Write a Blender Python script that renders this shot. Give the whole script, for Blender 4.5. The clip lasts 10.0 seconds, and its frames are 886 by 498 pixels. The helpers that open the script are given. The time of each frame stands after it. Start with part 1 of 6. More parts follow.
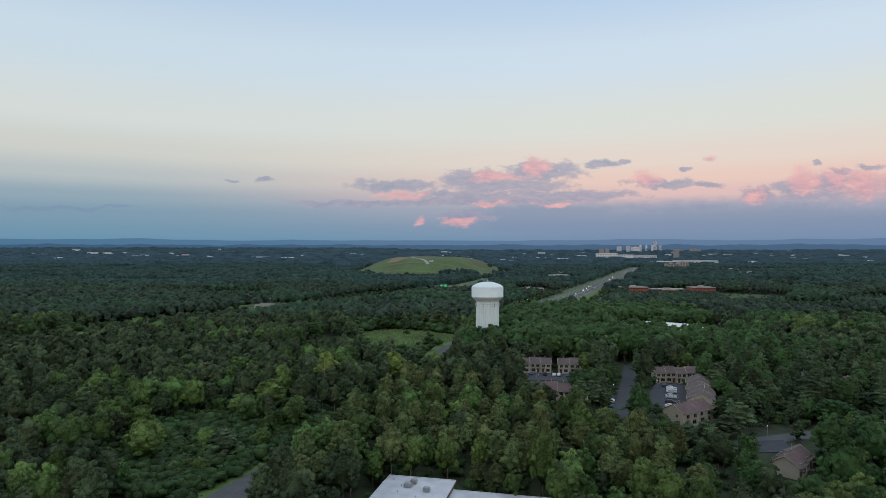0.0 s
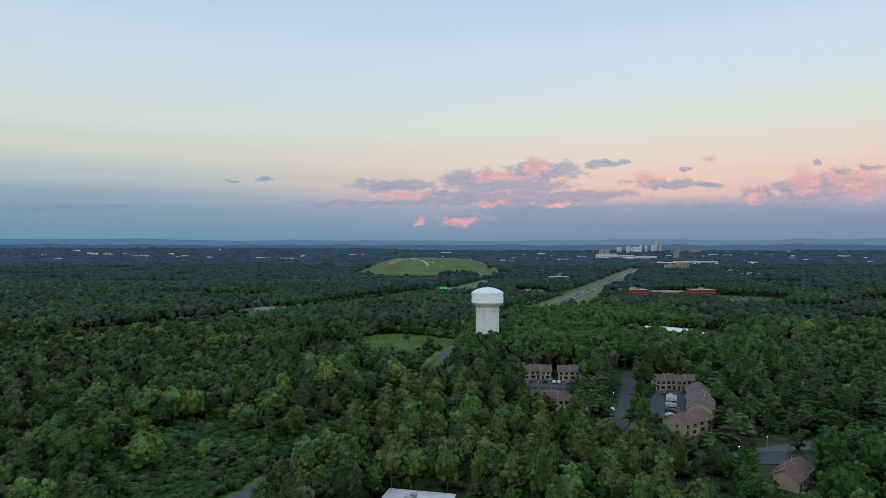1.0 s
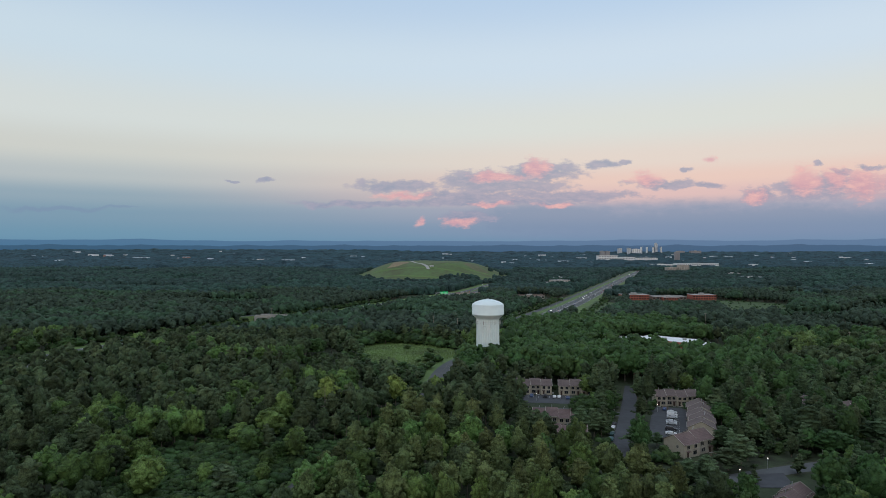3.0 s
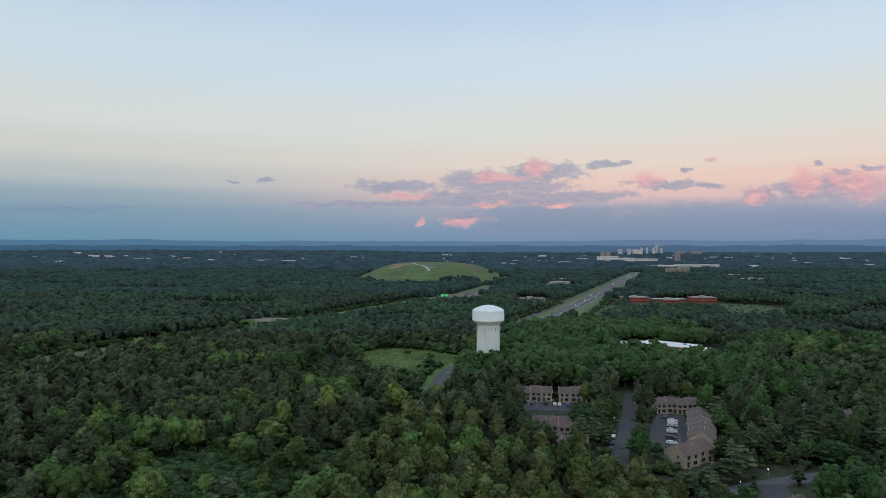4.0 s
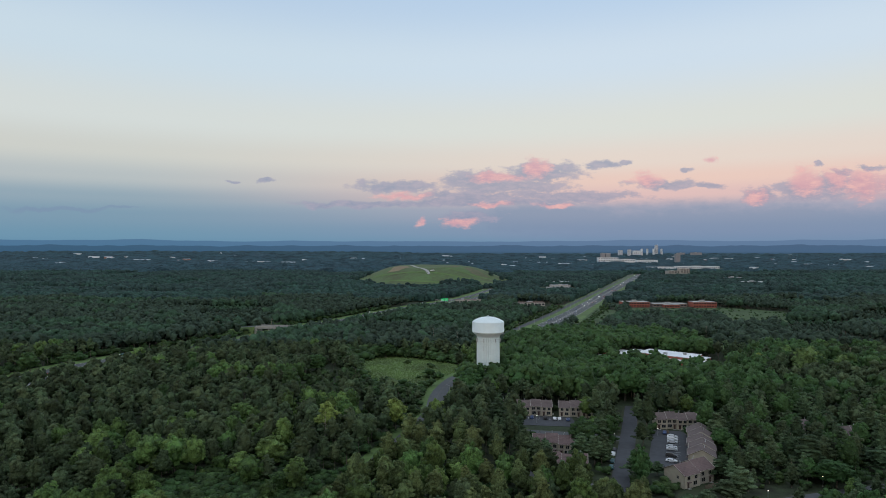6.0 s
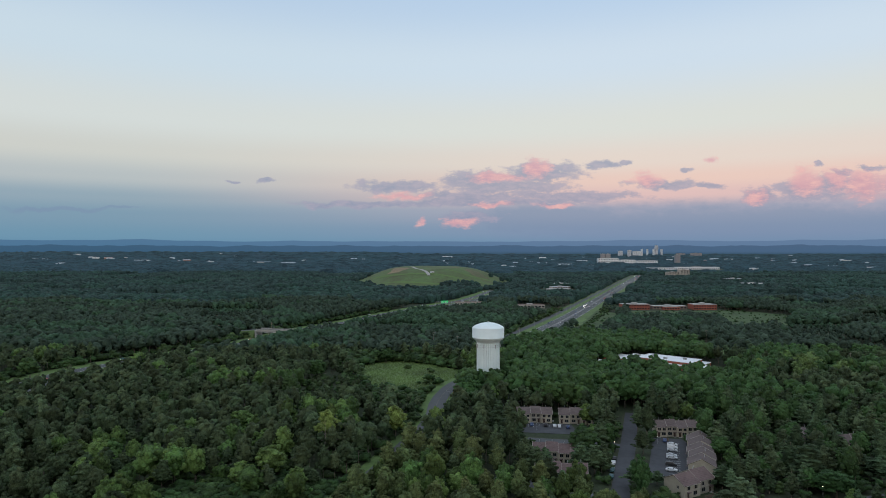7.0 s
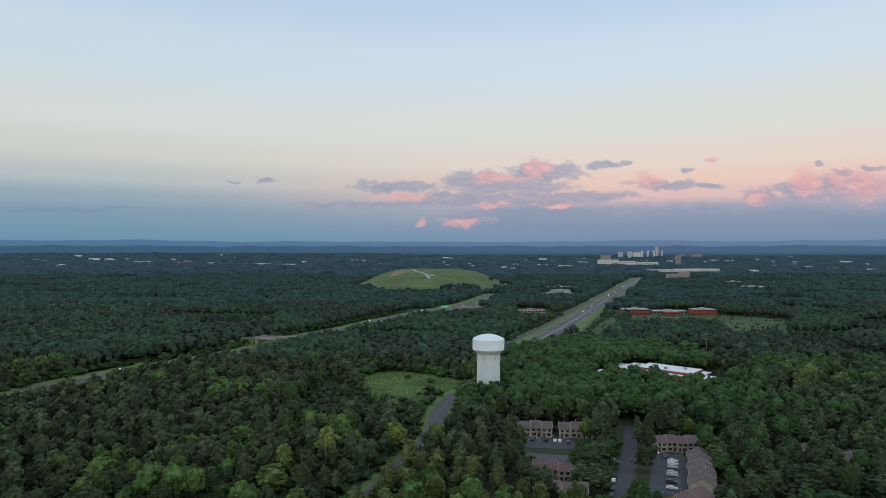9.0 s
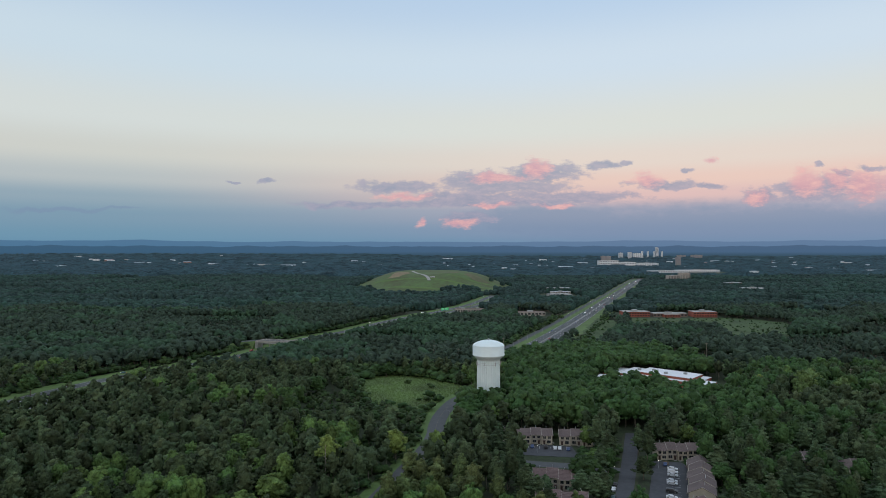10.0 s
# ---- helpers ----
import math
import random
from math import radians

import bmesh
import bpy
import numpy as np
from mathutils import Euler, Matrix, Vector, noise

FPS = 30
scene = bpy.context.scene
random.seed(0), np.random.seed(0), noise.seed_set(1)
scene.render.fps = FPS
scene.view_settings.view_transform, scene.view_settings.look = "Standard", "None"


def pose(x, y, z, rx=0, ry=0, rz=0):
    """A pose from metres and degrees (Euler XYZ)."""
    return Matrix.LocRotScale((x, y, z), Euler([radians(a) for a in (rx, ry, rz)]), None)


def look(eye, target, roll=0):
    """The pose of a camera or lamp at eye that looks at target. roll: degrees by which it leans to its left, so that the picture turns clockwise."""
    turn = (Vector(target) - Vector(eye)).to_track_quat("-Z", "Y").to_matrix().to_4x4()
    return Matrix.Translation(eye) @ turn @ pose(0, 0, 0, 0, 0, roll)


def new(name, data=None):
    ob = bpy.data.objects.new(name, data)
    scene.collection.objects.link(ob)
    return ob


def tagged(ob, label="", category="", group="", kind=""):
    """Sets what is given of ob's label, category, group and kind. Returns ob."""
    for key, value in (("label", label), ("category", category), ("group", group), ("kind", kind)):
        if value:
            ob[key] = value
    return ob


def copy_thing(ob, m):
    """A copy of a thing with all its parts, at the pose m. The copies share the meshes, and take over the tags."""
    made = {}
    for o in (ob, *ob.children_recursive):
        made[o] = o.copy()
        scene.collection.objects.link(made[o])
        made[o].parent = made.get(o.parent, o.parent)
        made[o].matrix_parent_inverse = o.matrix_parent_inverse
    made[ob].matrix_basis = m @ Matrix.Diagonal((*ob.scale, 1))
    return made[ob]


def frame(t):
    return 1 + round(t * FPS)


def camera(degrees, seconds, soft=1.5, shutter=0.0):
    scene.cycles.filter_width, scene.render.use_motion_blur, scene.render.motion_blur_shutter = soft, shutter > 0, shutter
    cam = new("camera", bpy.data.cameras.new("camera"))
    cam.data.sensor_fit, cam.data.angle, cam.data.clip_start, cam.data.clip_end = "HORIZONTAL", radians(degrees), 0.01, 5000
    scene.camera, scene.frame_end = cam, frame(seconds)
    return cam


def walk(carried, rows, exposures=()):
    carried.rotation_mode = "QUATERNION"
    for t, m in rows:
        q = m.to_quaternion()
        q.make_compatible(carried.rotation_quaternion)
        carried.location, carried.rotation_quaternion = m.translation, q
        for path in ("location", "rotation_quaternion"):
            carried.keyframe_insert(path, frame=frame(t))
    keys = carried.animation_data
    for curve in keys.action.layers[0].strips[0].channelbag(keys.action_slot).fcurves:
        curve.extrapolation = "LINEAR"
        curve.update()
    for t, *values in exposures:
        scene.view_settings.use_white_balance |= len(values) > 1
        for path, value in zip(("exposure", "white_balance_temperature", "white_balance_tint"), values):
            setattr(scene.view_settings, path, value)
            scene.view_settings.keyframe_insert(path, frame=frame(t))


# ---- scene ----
cam = camera(70, 10.0, soft=0.65)
PATH = [
    (0.0, pose(0.00, 0.0, 65.0, 89.949, 0, 0.000)),
    (1.0, pose(0.02, 0.0, 68.65, 89.955, 0, 0.000)),
    (2.5, pose(0.08, 0.0, 74.125, 89.985, 0, 0.030)),
    (4.0, pose(0.15, 0.0, 79.6, 90.02, 0, 0.090)),
    (5.5, pose(0.2, 0.0, 85.075, 90.028, 0, 0.095)),
    (7.5, pose(0.25, 0.0, 92.375, 90.04, 0, 0.100)),
    (8.5, pose(0.28, 0.0, 96.025, 90.055, 0, 0.120)),
    (10.0, pose(0.3, 0.0, 101.5, 90.077, 0, 0.135)),
]
walk(cam, PATH)
scene.view_settings.exposure = 0.0

# ---------------------------------------------------------------- world and sun
world = bpy.data.worlds.new("dusk_sky")
scene.world = world
world.use_nodes = True
NT = world.node_tree
NT.nodes.clear()


def srgb(r, g, b):
    """A linear colour from 8-bit sRGB values."""
    out = []
    for c in (r, g, b):
        c /= 255
        out.append(c / 12.92 if c <= 0.04045 else ((c + 0.055) / 1.055) ** 2.4)
    return (*out, 1.0)


def wn(kind):
    return NT.nodes.new(kind)


def plug(node, slot, value):
    if isinstance(value, bpy.types.NodeSocket):
        NT.links.new(value, node.inputs[slot])
    else:
        node.inputs[slot].default_value = value


def wmath(op, a, b=0.0, c=None, clamp=False):
    n = wn("ShaderNodeMath")
    n.operation, n.use_clamp = op, clamp
    plug(n, 0, a)
    plug(n, 1, b)
    if c is not None:
        plug(n, 2, c)
    return n.outputs[0]


def wvec(op, a, b):
    n = wn("ShaderNodeVectorMath")
    n.operation = op
    plug(n, 0, a)
    plug(n, 1, b)
    return n.outputs["Value"] if op == "LENGTH" else n.outputs["Vector"]


def wmix(f, a, b):
    n = wn("ShaderNodeMix")
    n.data_type = "RGBA"
    plug(n, 0, f)
    plug(n, 6, a)
    plug(n, 7, b)
    return n.outputs[2]


def wstep(v, lo, hi):
    n = wn("ShaderNodeMapRange")
    n.interpolation_type = "SMOOTHSTEP"
    plug(n, 0, v)
    plug(n, 1, lo)
    plug(n, 2, hi)
    return n.outputs[0]


def wramp(v, stops):
    n = wn("ShaderNodeValToRGB")
    n.color_ramp.interpolation = "EASE"
    els = n.color_ramp.elements
    while len(els) < len(stops):
        els.new(0.5)
    for e, (p, c) in zip(els, stops):
        e.position, e.color = p, srgb(*c)
    plug(n, 0, v)
    return n.outputs[0]


def wnoise(vec, scale, detail=6.0, rough=0.6):
    n = wn("ShaderNodeTexNoise")
    plug(n, "Vector", vec)
    plug(n, "Scale", scale)
    plug(n, "Detail", detail)
    plug(n, "Roughness", rough)
    return n.outputs[0]


tex = wn("ShaderNodeTexCoord")
sep = wn("ShaderNodeSeparateXYZ")
plug(sep, 0, tex.outputs["Generated"])
DX, DY, DZ = sep.outputs
ahead = wmath("MAXIMUM", DY, 0.02)
U = wmath("DIVIDE", DX, ahead)
W = wmath("DIVIDE", DZ, ahead)
comb = wn("ShaderNodeCombineXYZ")
plug(comb, 0, U)
plug(comb, 1, W)
UV = comb.outputs[0]

# clear sky: pale blue above, cream, a pink belt, the earth's shadow at the horizon
flat = wmath("SQRT", wmath("ADD", wmath("MULTIPLY", DX, DX), wmath("MULTIPLY", DY, DY)))
ELEV = wmath("DIVIDE", DZ, wmath("MAXIMUM", flat, 0.001))
E01 = wmath("MULTIPLY", ELEV, 2.0, clamp=True)
sky_left = wramp(E01, [(0.0, (92, 140, 170)), (0.04, (104, 150, 176)), (0.10, (116, 153, 177)), (0.15, (140, 165, 182)), (0.205, (180, 189, 193)), (0.28, (206, 207, 201)),
                       (0.38, (214, 219, 216)), (0.58, (204, 220, 230)), (0.80, (186, 207, 228)), (1.0, (168, 192, 220))])
sky_right = wramp(E01, [(0.0, (100, 144, 174)), (0.06, (126, 150, 180)), (0.12, (162, 164, 186)), (0.165, (222, 188, 188)), (0.21, (233, 200, 190)), (0.27, (229, 212, 202)),
                        (0.38, (220, 221, 214)), (0.58, (208, 222, 234)), (0.80, (187, 209, 232)), (1.0, (168, 196, 224))])
side = wstep(U, -0.55, 0.35)
sky = wmix(side, sky_left, sky_right)
# bright western sky behind the viewer; unseen zenith brightened to light the treetops
west = wramp(wmath("MULTIPLY", ELEV, 0.8, clamp=True), [(0.0, (242, 226, 210)), (0.25, (234, 234, 232)), (0.6, (220, 230, 240)), (1.0, (180, 200, 228))])
bright = wn("ShaderNodeVectorMath")
bright.operation = "SCALE"
plug(bright, 0, west)
plug(bright, "Scale", 1.05)
west = bright.outputs[0]
sky = wmix(wstep(DY, 0.15, -0.6), sky, west)
zenith = wn("ShaderNodeVectorMath")
zenith.operation = "SCALE"
plug(zenith, 0, srgb(214, 226, 242)[:3])
plug(zenith, "Scale", 1.18)
sky = wmix(wstep(DZ, 0.42, 0.9), sky, zenith.outputs[0])

# clouds
warp = wn("ShaderNodeTexNoise")
plug(warp, "Vector", UV)
plug(warp, "Scale", 26.0)
plug(warp, "Detail", 5.0)
shift = wvec("MULTIPLY", wvec("SUBTRACT", warp.outputs["Color"], (0.5, 0.5, 0.5)), (0.05, 0.026, 0.0))
CUV = wvec("ADD", UV, shift)
stretch = wvec("MULTIPLY", UV, (1.0, 2.4, 1.0))
puff = wmath("SUBTRACT", wnoise(stretch, 40.0, 10.0, 0.68), 0.5)
FRONT = wstep(DY, 0.1, 0.3)
FOC = 784 / math.tan(radians(35))


def cloud(x, y, a, b, rag=2.0):
    """An uneven oval patch of cloud: its middle and half sizes, in parts of 1/1568 of the view's width."""
    c = ((x - 785.5) / FOC, (441.2 - y) / FOC, 0.0)
    d = wvec("MULTIPLY", wvec("SUBTRACT", CUV, c), (FOC / a, FOC / b, 0.0))
    d = wvec("LENGTH", d, (0, 0, 0))
    return wmath("ADD", wmath("SUBTRACT", 1.0, d), wmath("MULTIPLY", puff, rag))


def bank(parts):
    m = parts[0]
    for p in parts[1:]:
        m = wmath("MAXIMUM", m, p)
    return m


low_bank = bank([cloud(1330, 402, 560, 52, 0.7), cloud(980, 388, 200, 36, 0.7), cloud(100, 371, 120, 6, 0.5), cloud(200, 369, 60, 3, 0.5)])
grey = bank([cloud(467, 319, 20, 5), cloud(412, 322, 12, 3), cloud(705, 328, 92, 13), cloud(840, 318, 75, 20), cloud(955, 306, 85, 22),
             cloud(900, 330, 130, 15), cloud(650, 361, 150, 8, 1.2), cloud(860, 358, 220, 8, 1.2), cloud(830, 348, 130, 12), cloud(1010, 346, 150, 12), cloud(1062, 293, 40, 9),
             cloud(1103, 289, 15, 6), cloud(1172, 325, 74, 11), cloud(1250, 326, 30, 7), cloud(1214, 301, 18, 5), cloud(1452, 290, 12, 5),
             cloud(1540, 297, 38, 7), cloud(1488, 304, 22, 7), cloud(1420, 338, 60, 22), cloud(1490, 330, 110, 26), cloud(1340, 346, 38, 18), cloud(830, 384, 60, 13)])
rose = bank([cloud(950, 299, 32, 19), cloud(880, 313, 62, 12), cloud(1142, 317, 34, 17), cloud(1259, 282, 19, 8), cloud(1425, 322, 34, 32, 1.5),
             cloud(1478, 318, 34, 26, 1.5), cloud(1528, 326, 58, 34, 1.5), cloud(1336, 348, 28, 18), cloud(745, 394, 12, 11), cloud(811, 395, 40, 11), cloud(868, 361, 52, 6),
             cloud(990, 361, 46, 6), cloud(715, 346, 60, 8)])
tops = wmath("ADD", rose, wmath("MULTIPLY", wmath("SUBTRACT", wnoise(stretch, 60.0, 6.0, 0.6), 0.5), 0.6))
sky = wmix(wmath("MULTIPLY", wstep(low_bank, -0.1, 0.55), wmath("MULTIPLY", FRONT, 0.62)), sky, srgb(114, 142, 174))
sky = wmix(wmath("MULTIPLY", wstep(grey, -0.08, 0.46), wmath("MULTIPLY", FRONT, 0.78)), sky, wmix(wstep(puff, -0.2, 0.22), srgb(124, 142, 174), srgb(166, 162, 184)))
sky = wmix(wmath("MULTIPLY", wstep(tops, -0.08, 0.75), wmath("MULTIPLY", FRONT, 0.80)), sky, wmix(wstep(puff, -0.15, 0.25), srgb(214, 160, 174), srgb(246, 188, 182)))

# far blue ranges of hills under the sky
ridge = wmath("ADD", 0.0128, wmath("MULTIPLY", wmath("SUBTRACT", wnoise(wvec("MULTIPLY", UV, (1.0, 0.0, 0.0)), 5.0, 5.0, 0.5), 0.5), 0.012))
ridge_low = wmath("ADD", 0.0055, wmath("MULTIPLY", wmath("SUBTRACT", wnoise(wvec("MULTIPLY", UV, (1.7, 0.0, 0.0)), 9.0, 5.0, 0.5), 0.5), 0.010))
sky = wmix(wstep(wmath("SUBTRACT", ELEV, ridge), 0.0006, -0.0006), sky, wmix(side, srgb(72, 118, 151), srgb(92, 125, 158)))
sky = wmix(wstep(wmath("SUBTRACT", ELEV, ridge_low), 0.0006, -0.0006), sky, wmix(side, srgb(54, 94, 122), srgb(68, 100, 130)))
sky = wmix(wstep(ELEV, -0.002, -0.008), sky, srgb(52, 84, 104))

nishita = wn("ShaderNodeTexSky")
nishita.sky_type, nishita.sun_disc = "NISHITA", False
nishita.sun_elevation, nishita.sun_rotation = radians(1.5), radians(200)
air = wn("ShaderNodeBackground")
plug(air, 0, nishita.outputs[0])
plug(air, 1, 0.03)
dome = wn("ShaderNodeBackground")
plug(dome, 0, wvec("MULTIPLY", sky, (0.982, 1.0, 1.028)))
plug(dome, 1, 0.94)
both = wn("ShaderNodeAddShader")
plug(both, 0, air.outputs[0])
plug(both, 1, dome.outputs[0])
out = wn("ShaderNodeOutputWorld")
plug(out, 0, both.outputs[0])

sun_data = bpy.data.lights.new("sun", "SUN")
sun_data.energy, sun_data.angle, sun_data.color = 0.15, radians(25), (1.0, 0.95, 0.9)
sun = new("sun", sun_data)
sun.matrix_world = look((-120, -200, 120), (28, 400, 20))

# ---------------------------------------------------------------- materials
def material(name, colour, rough=0.8, vary=0.25, scale=1.0, dark=None, metal=0.0, bump=0.0, bump_scale=20.0, tone=0.0, spec=0.3, island=0.0, flat_v=False):
    """A node material: a base colour broken up by noise at two scales (scale: features a metre), fine bump, and per-piece variation."""
    m = bpy.data.materials.new(name)
    m.use_nodes = True
    nt = m.node_tree
    b = nt.nodes["Principled BSDF"]
    b.inputs["Roughness"].default_value = rough
    b.inputs["Metallic"].default_value = metal
    b.inputs["Specular IOR Level"].default_value = spec
    geo = nt.nodes.new("ShaderNodeNewGeometry")
    big = nt.nodes.new("ShaderNodeTexNoise")
    big.inputs["Scale"].default_value = scale * 0.12
    big.inputs["Detail"].default_value = 4
    fine = nt.nodes.new("ShaderNodeTexNoise")
    fine.inputs["Scale"].default_value = scale
    fine.inputs["Detail"].default_value = 6
    for n in (big, fine):
        nt.links.new(geo.outputs["Position"], n.inputs["Vector"])
    mix = nt.nodes.new("ShaderNodeMix")
    mix.data_type = "RGBA"
    dark = dark or tuple(c * (1 - vary) for c in colour)
    light = tuple(min(1.0, c * (1 + vary * 0.6)) for c in colour)
    mix.inputs[6].default_value = (*dark, 1)
    mix.inputs[7].default_value = (*light, 1)
    add = nt.nodes.new("ShaderNodeMath")
    add.operation = "ADD"
    nt.links.new(big.outputs[0], add.inputs[0])
    nt.links.new(fine.outputs[0], add.inputs[1])
    rng = nt.nodes.new("ShaderNodeMapRange")
    rng.inputs[1].default_value, rng.inputs[2].default_value = (0.82, 1.18) if tone or island > 0.12 else (0.7, 1.3)
    nt.links.new(add.outputs[0], rng.inputs[0])
    nt.links.new(rng.outputs[0], mix.inputs[0])
    colour_out = mix.outputs[2]
    if tone or island:
        val = None
        if tone:
            att = nt.nodes.new("ShaderNodeAttribute")
            att.attribute_name = "tone"
            info = nt.nodes.new("ShaderNodeObjectInfo")
            s = nt.nodes.new("ShaderNodeMath")
            s.operation = "ADD"
            nt.links.new(att.outputs["Fac"], s.inputs[0])
            nt.links.new(info.outputs["Random"], s.inputs[1])
            fr = nt.nodes.new("ShaderNodeMath")
            fr.operation = "FRACT"
            nt.links.new(s.outputs[0], fr.inputs[0])
            val = fr.outputs[0]
        hsv = nt.nodes.new("ShaderNodeHueSaturation")
        nt.links.new(colour_out, hsv.inputs["Color"])
        if val:
            h = nt.nodes.new("ShaderNodeMapRange")
            h.inputs[3].default_value, h.inputs[4].default_value = 0.5 - 0.022 * tone, 0.5 + 0.022 * tone
            nt.links.new(val, h.inputs[0])
            nt.links.new(h.outputs[0], hsv.inputs["Hue"])
            wn2 = nt.nodes.new("ShaderNodeTexWhiteNoise")
            wn2.noise_dimensions = "1D"
            nt.links.new(val, wn2.inputs["W"])
            v = nt.nodes.new("ShaderNodeMapRange")
            v.inputs[3].default_value, v.inputs[4].default_value = 1 - 0.46 * tone, 1 + 0.42 * tone
            nt.links.new(wn2.outputs["Value"], v.inputs[0])
            value = v.outputs[0]
        else:
            value = None
        if island:
            i = nt.nodes.new("ShaderNodeMapRange")
            i.inputs[3].default_value, i.inputs[4].default_value = 1 - island, 1 + island
            nt.links.new(geo.outputs["Random Per Island"], i.inputs[0])
            if value:
                mul = nt.nodes.new("ShaderNodeMath")
                mul.operation = "MULTIPLY"
                nt.links.new(value, mul.inputs[0])
                nt.links.new(i.outputs[0], mul.inputs[1])
                value = mul.outputs[0]
            else:
                value = i.outputs[0]
        nt.links.new(value, hsv.inputs["Value"])
        colour_out = hsv.outputs[0]
    nt.links.new(colour_out, b.inputs["Base Color"])
    if bump:
        bn = nt.nodes.new("ShaderNodeBump")
        bt = nt.nodes.new("ShaderNodeTexNoise")
        bt.inputs["Scale"].default_value = bump_scale
        bt.inputs["Detail"].default_value = 5
        nt.links.new(geo.outputs["Position"], bt.inputs["Vector"])
        nt.links.new(bt.outputs[0], bn.inputs["Height"])
        bn.inputs["Strength"].default_value = 0.6
        bn.inputs["Distance"].default_value = bump
        nt.links.new(bn.outputs[0], b.inputs["Normal"])
    return m


def lamp_glow(name, colour, strength):
    m = bpy.data.materials.new(name)
    m.use_nodes = True
    b = m.node_tree.nodes["Principled BSDF"]
    b.inputs["Base Color"].default_value = (*colour, 1)
    b.inputs["Emission Color"].default_value = (*colour, 1)
    b.inputs["Emission Strength"].default_value = strength
    return m


PINE = material("pine_needles", (0.054, 0.078, 0.037), 0.8, 0.55, 2.2, tone=0.85, spec=0.1, island=0.13, bump=0.6, bump_scale=2.2)
YOUNG_PINE = material("pale_pine_needles", (0.088, 0.116, 0.044), 0.8, 0.55, 2.2, tone=0.85, spec=0.1, island=0.13, bump=0.6, bump_scale=2.2)
LEAF = material("broad_leaves", (0.078, 0.134, 0.036), 0.7, 0.55, 2.0, tone=0.95, spec=0.15, island=0.13, bump=0.65, bump_scale=1.8)
FIR = material("white_pine_needles", (0.062, 0.094, 0.046), 0.8, 0.55, 2.4, tone=0.85, spec=0.1, island=0.13, bump=0.6, bump_scale=2.4)
SHRUB = material("shrub_leaves", (0.040, 0.074, 0.024), 0.75, 0.55, 2.5, tone=0.8, spec=0.15, island=0.13, bump=0.3, bump_scale=2.5)
LIME = material("young_yellow_leaves", (0.150, 0.205, 0.050), 0.7, 0.55, 2.2, spec=0.15, island=0.13, bump=0.65, bump_scale=1.8)
GROVE_LEAF = material("deep_green_leaves", (0.044, 0.090, 0.028), 0.7, 0.42, 1.6, tone=0.5, spec=0.15, island=0.13, bump=0.7, bump_scale=1.4)
PALE_LEAF = material("pale_willow_leaves", (0.098, 0.152, 0.048), 0.7, 0.55, 2.2, spec=0.15, island=0.13, bump=0.65, bump_scale=1.6)
# blue distance haze is mixed into these middle and far woodland colours
MID_LEAF = material("haze_tinted_mixed_middle_woodland", (0.040, 0.077, 0.043), 0.8, 0.45, 0.8, tone=0.6, spec=0.1, bump=0.6, bump_scale=0.9)
MID_PINE = material("haze_tinted_pine_middle_woodland", (0.040, 0.063, 0.042), 0.8, 0.45, 0.9, tone=0.5, spec=0.1, bump=0.6, bump_scale=1.0)
FAR_LEAF = material("haze_tinted_mixed_far_woodland", (0.032, 0.066, 0.052), 0.8, 0.45, 0.4, tone=0.6, spec=0.1, bump=1.2, bump_scale=0.4)
FAR_PINE = material("haze_tinted_far_pine_woodland", (0.031, 0.057, 0.049), 0.8, 0.45, 0.4, tone=0.5, spec=0.1, bump=1.2, bump_scale=0.4)
CANOPY = material("haze_tinted_farthest_woodland", (0.034, 0.068, 0.079), 0.85, 0.5, 0.12, tone=0.7, spec=0.1, bump=3.0, bump_scale=0.12)
BARK = material("bark", (0.15, 0.125, 0.10), 0.9, 0.4, 3.0, bump=0.03, bump_scale=8)
DEADWOOD = material("bleached_dead_wood", (0.30, 0.26, 0.22), 0.9, 0.3, 3.0, bump=0.02, bump_scale=9)
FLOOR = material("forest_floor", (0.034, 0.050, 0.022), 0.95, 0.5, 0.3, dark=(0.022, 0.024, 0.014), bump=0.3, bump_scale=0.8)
GRASS = material("rough_grass", (0.104, 0.166, 0.048), 0.9, 0.35, 0.35, dark=(0.066, 0.094, 0.034), bump=0.2, bump_scale=2)
ROUGH_FIELD = material("overgrown_field_grass", (0.056, 0.092, 0.032), 0.95, 0.4, 0.2, dark=(0.038, 0.058, 0.024), bump=0.5, bump_scale=0.7)
# shade under the trees is put into this dark lawn colour
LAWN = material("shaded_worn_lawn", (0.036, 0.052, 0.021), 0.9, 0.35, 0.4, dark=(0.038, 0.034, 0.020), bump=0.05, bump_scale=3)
VERGE = material("mown_verge", (0.105, 0.168, 0.050), 0.9, 0.25, 0.4, bump=0.05, bump_scale=4)
HILLGRASS = material("landfill_grass", (0.074, 0.122, 0.042), 0.9, 0.5, 0.12, dark=(0.078, 0.082, 0.040), bump=0.5, bump_scale=0.2)
ASPHALT = material("asphalt", (0.062, 0.064, 0.070), 0.85, 0.25, 0.4, bump=0.01, bump_scale=12)
OLD_ASPHALT = material("worn_asphalt", (0.090, 0.093, 0.096), 0.88, 0.22, 0.3, bump=0.01, bump_scale=12)
PAINT_W = material("white_road_paint", (0.55, 0.55, 0.53), 0.7, 0.2, 2.0)
OLD_LINE = material("worn_road_line", (0.20, 0.18, 0.12), 0.8, 0.3, 1.0)
CONCRETE = material("concrete", (0.34, 0.33, 0.31), 0.85, 0.2, 0.8, bump=0.01)
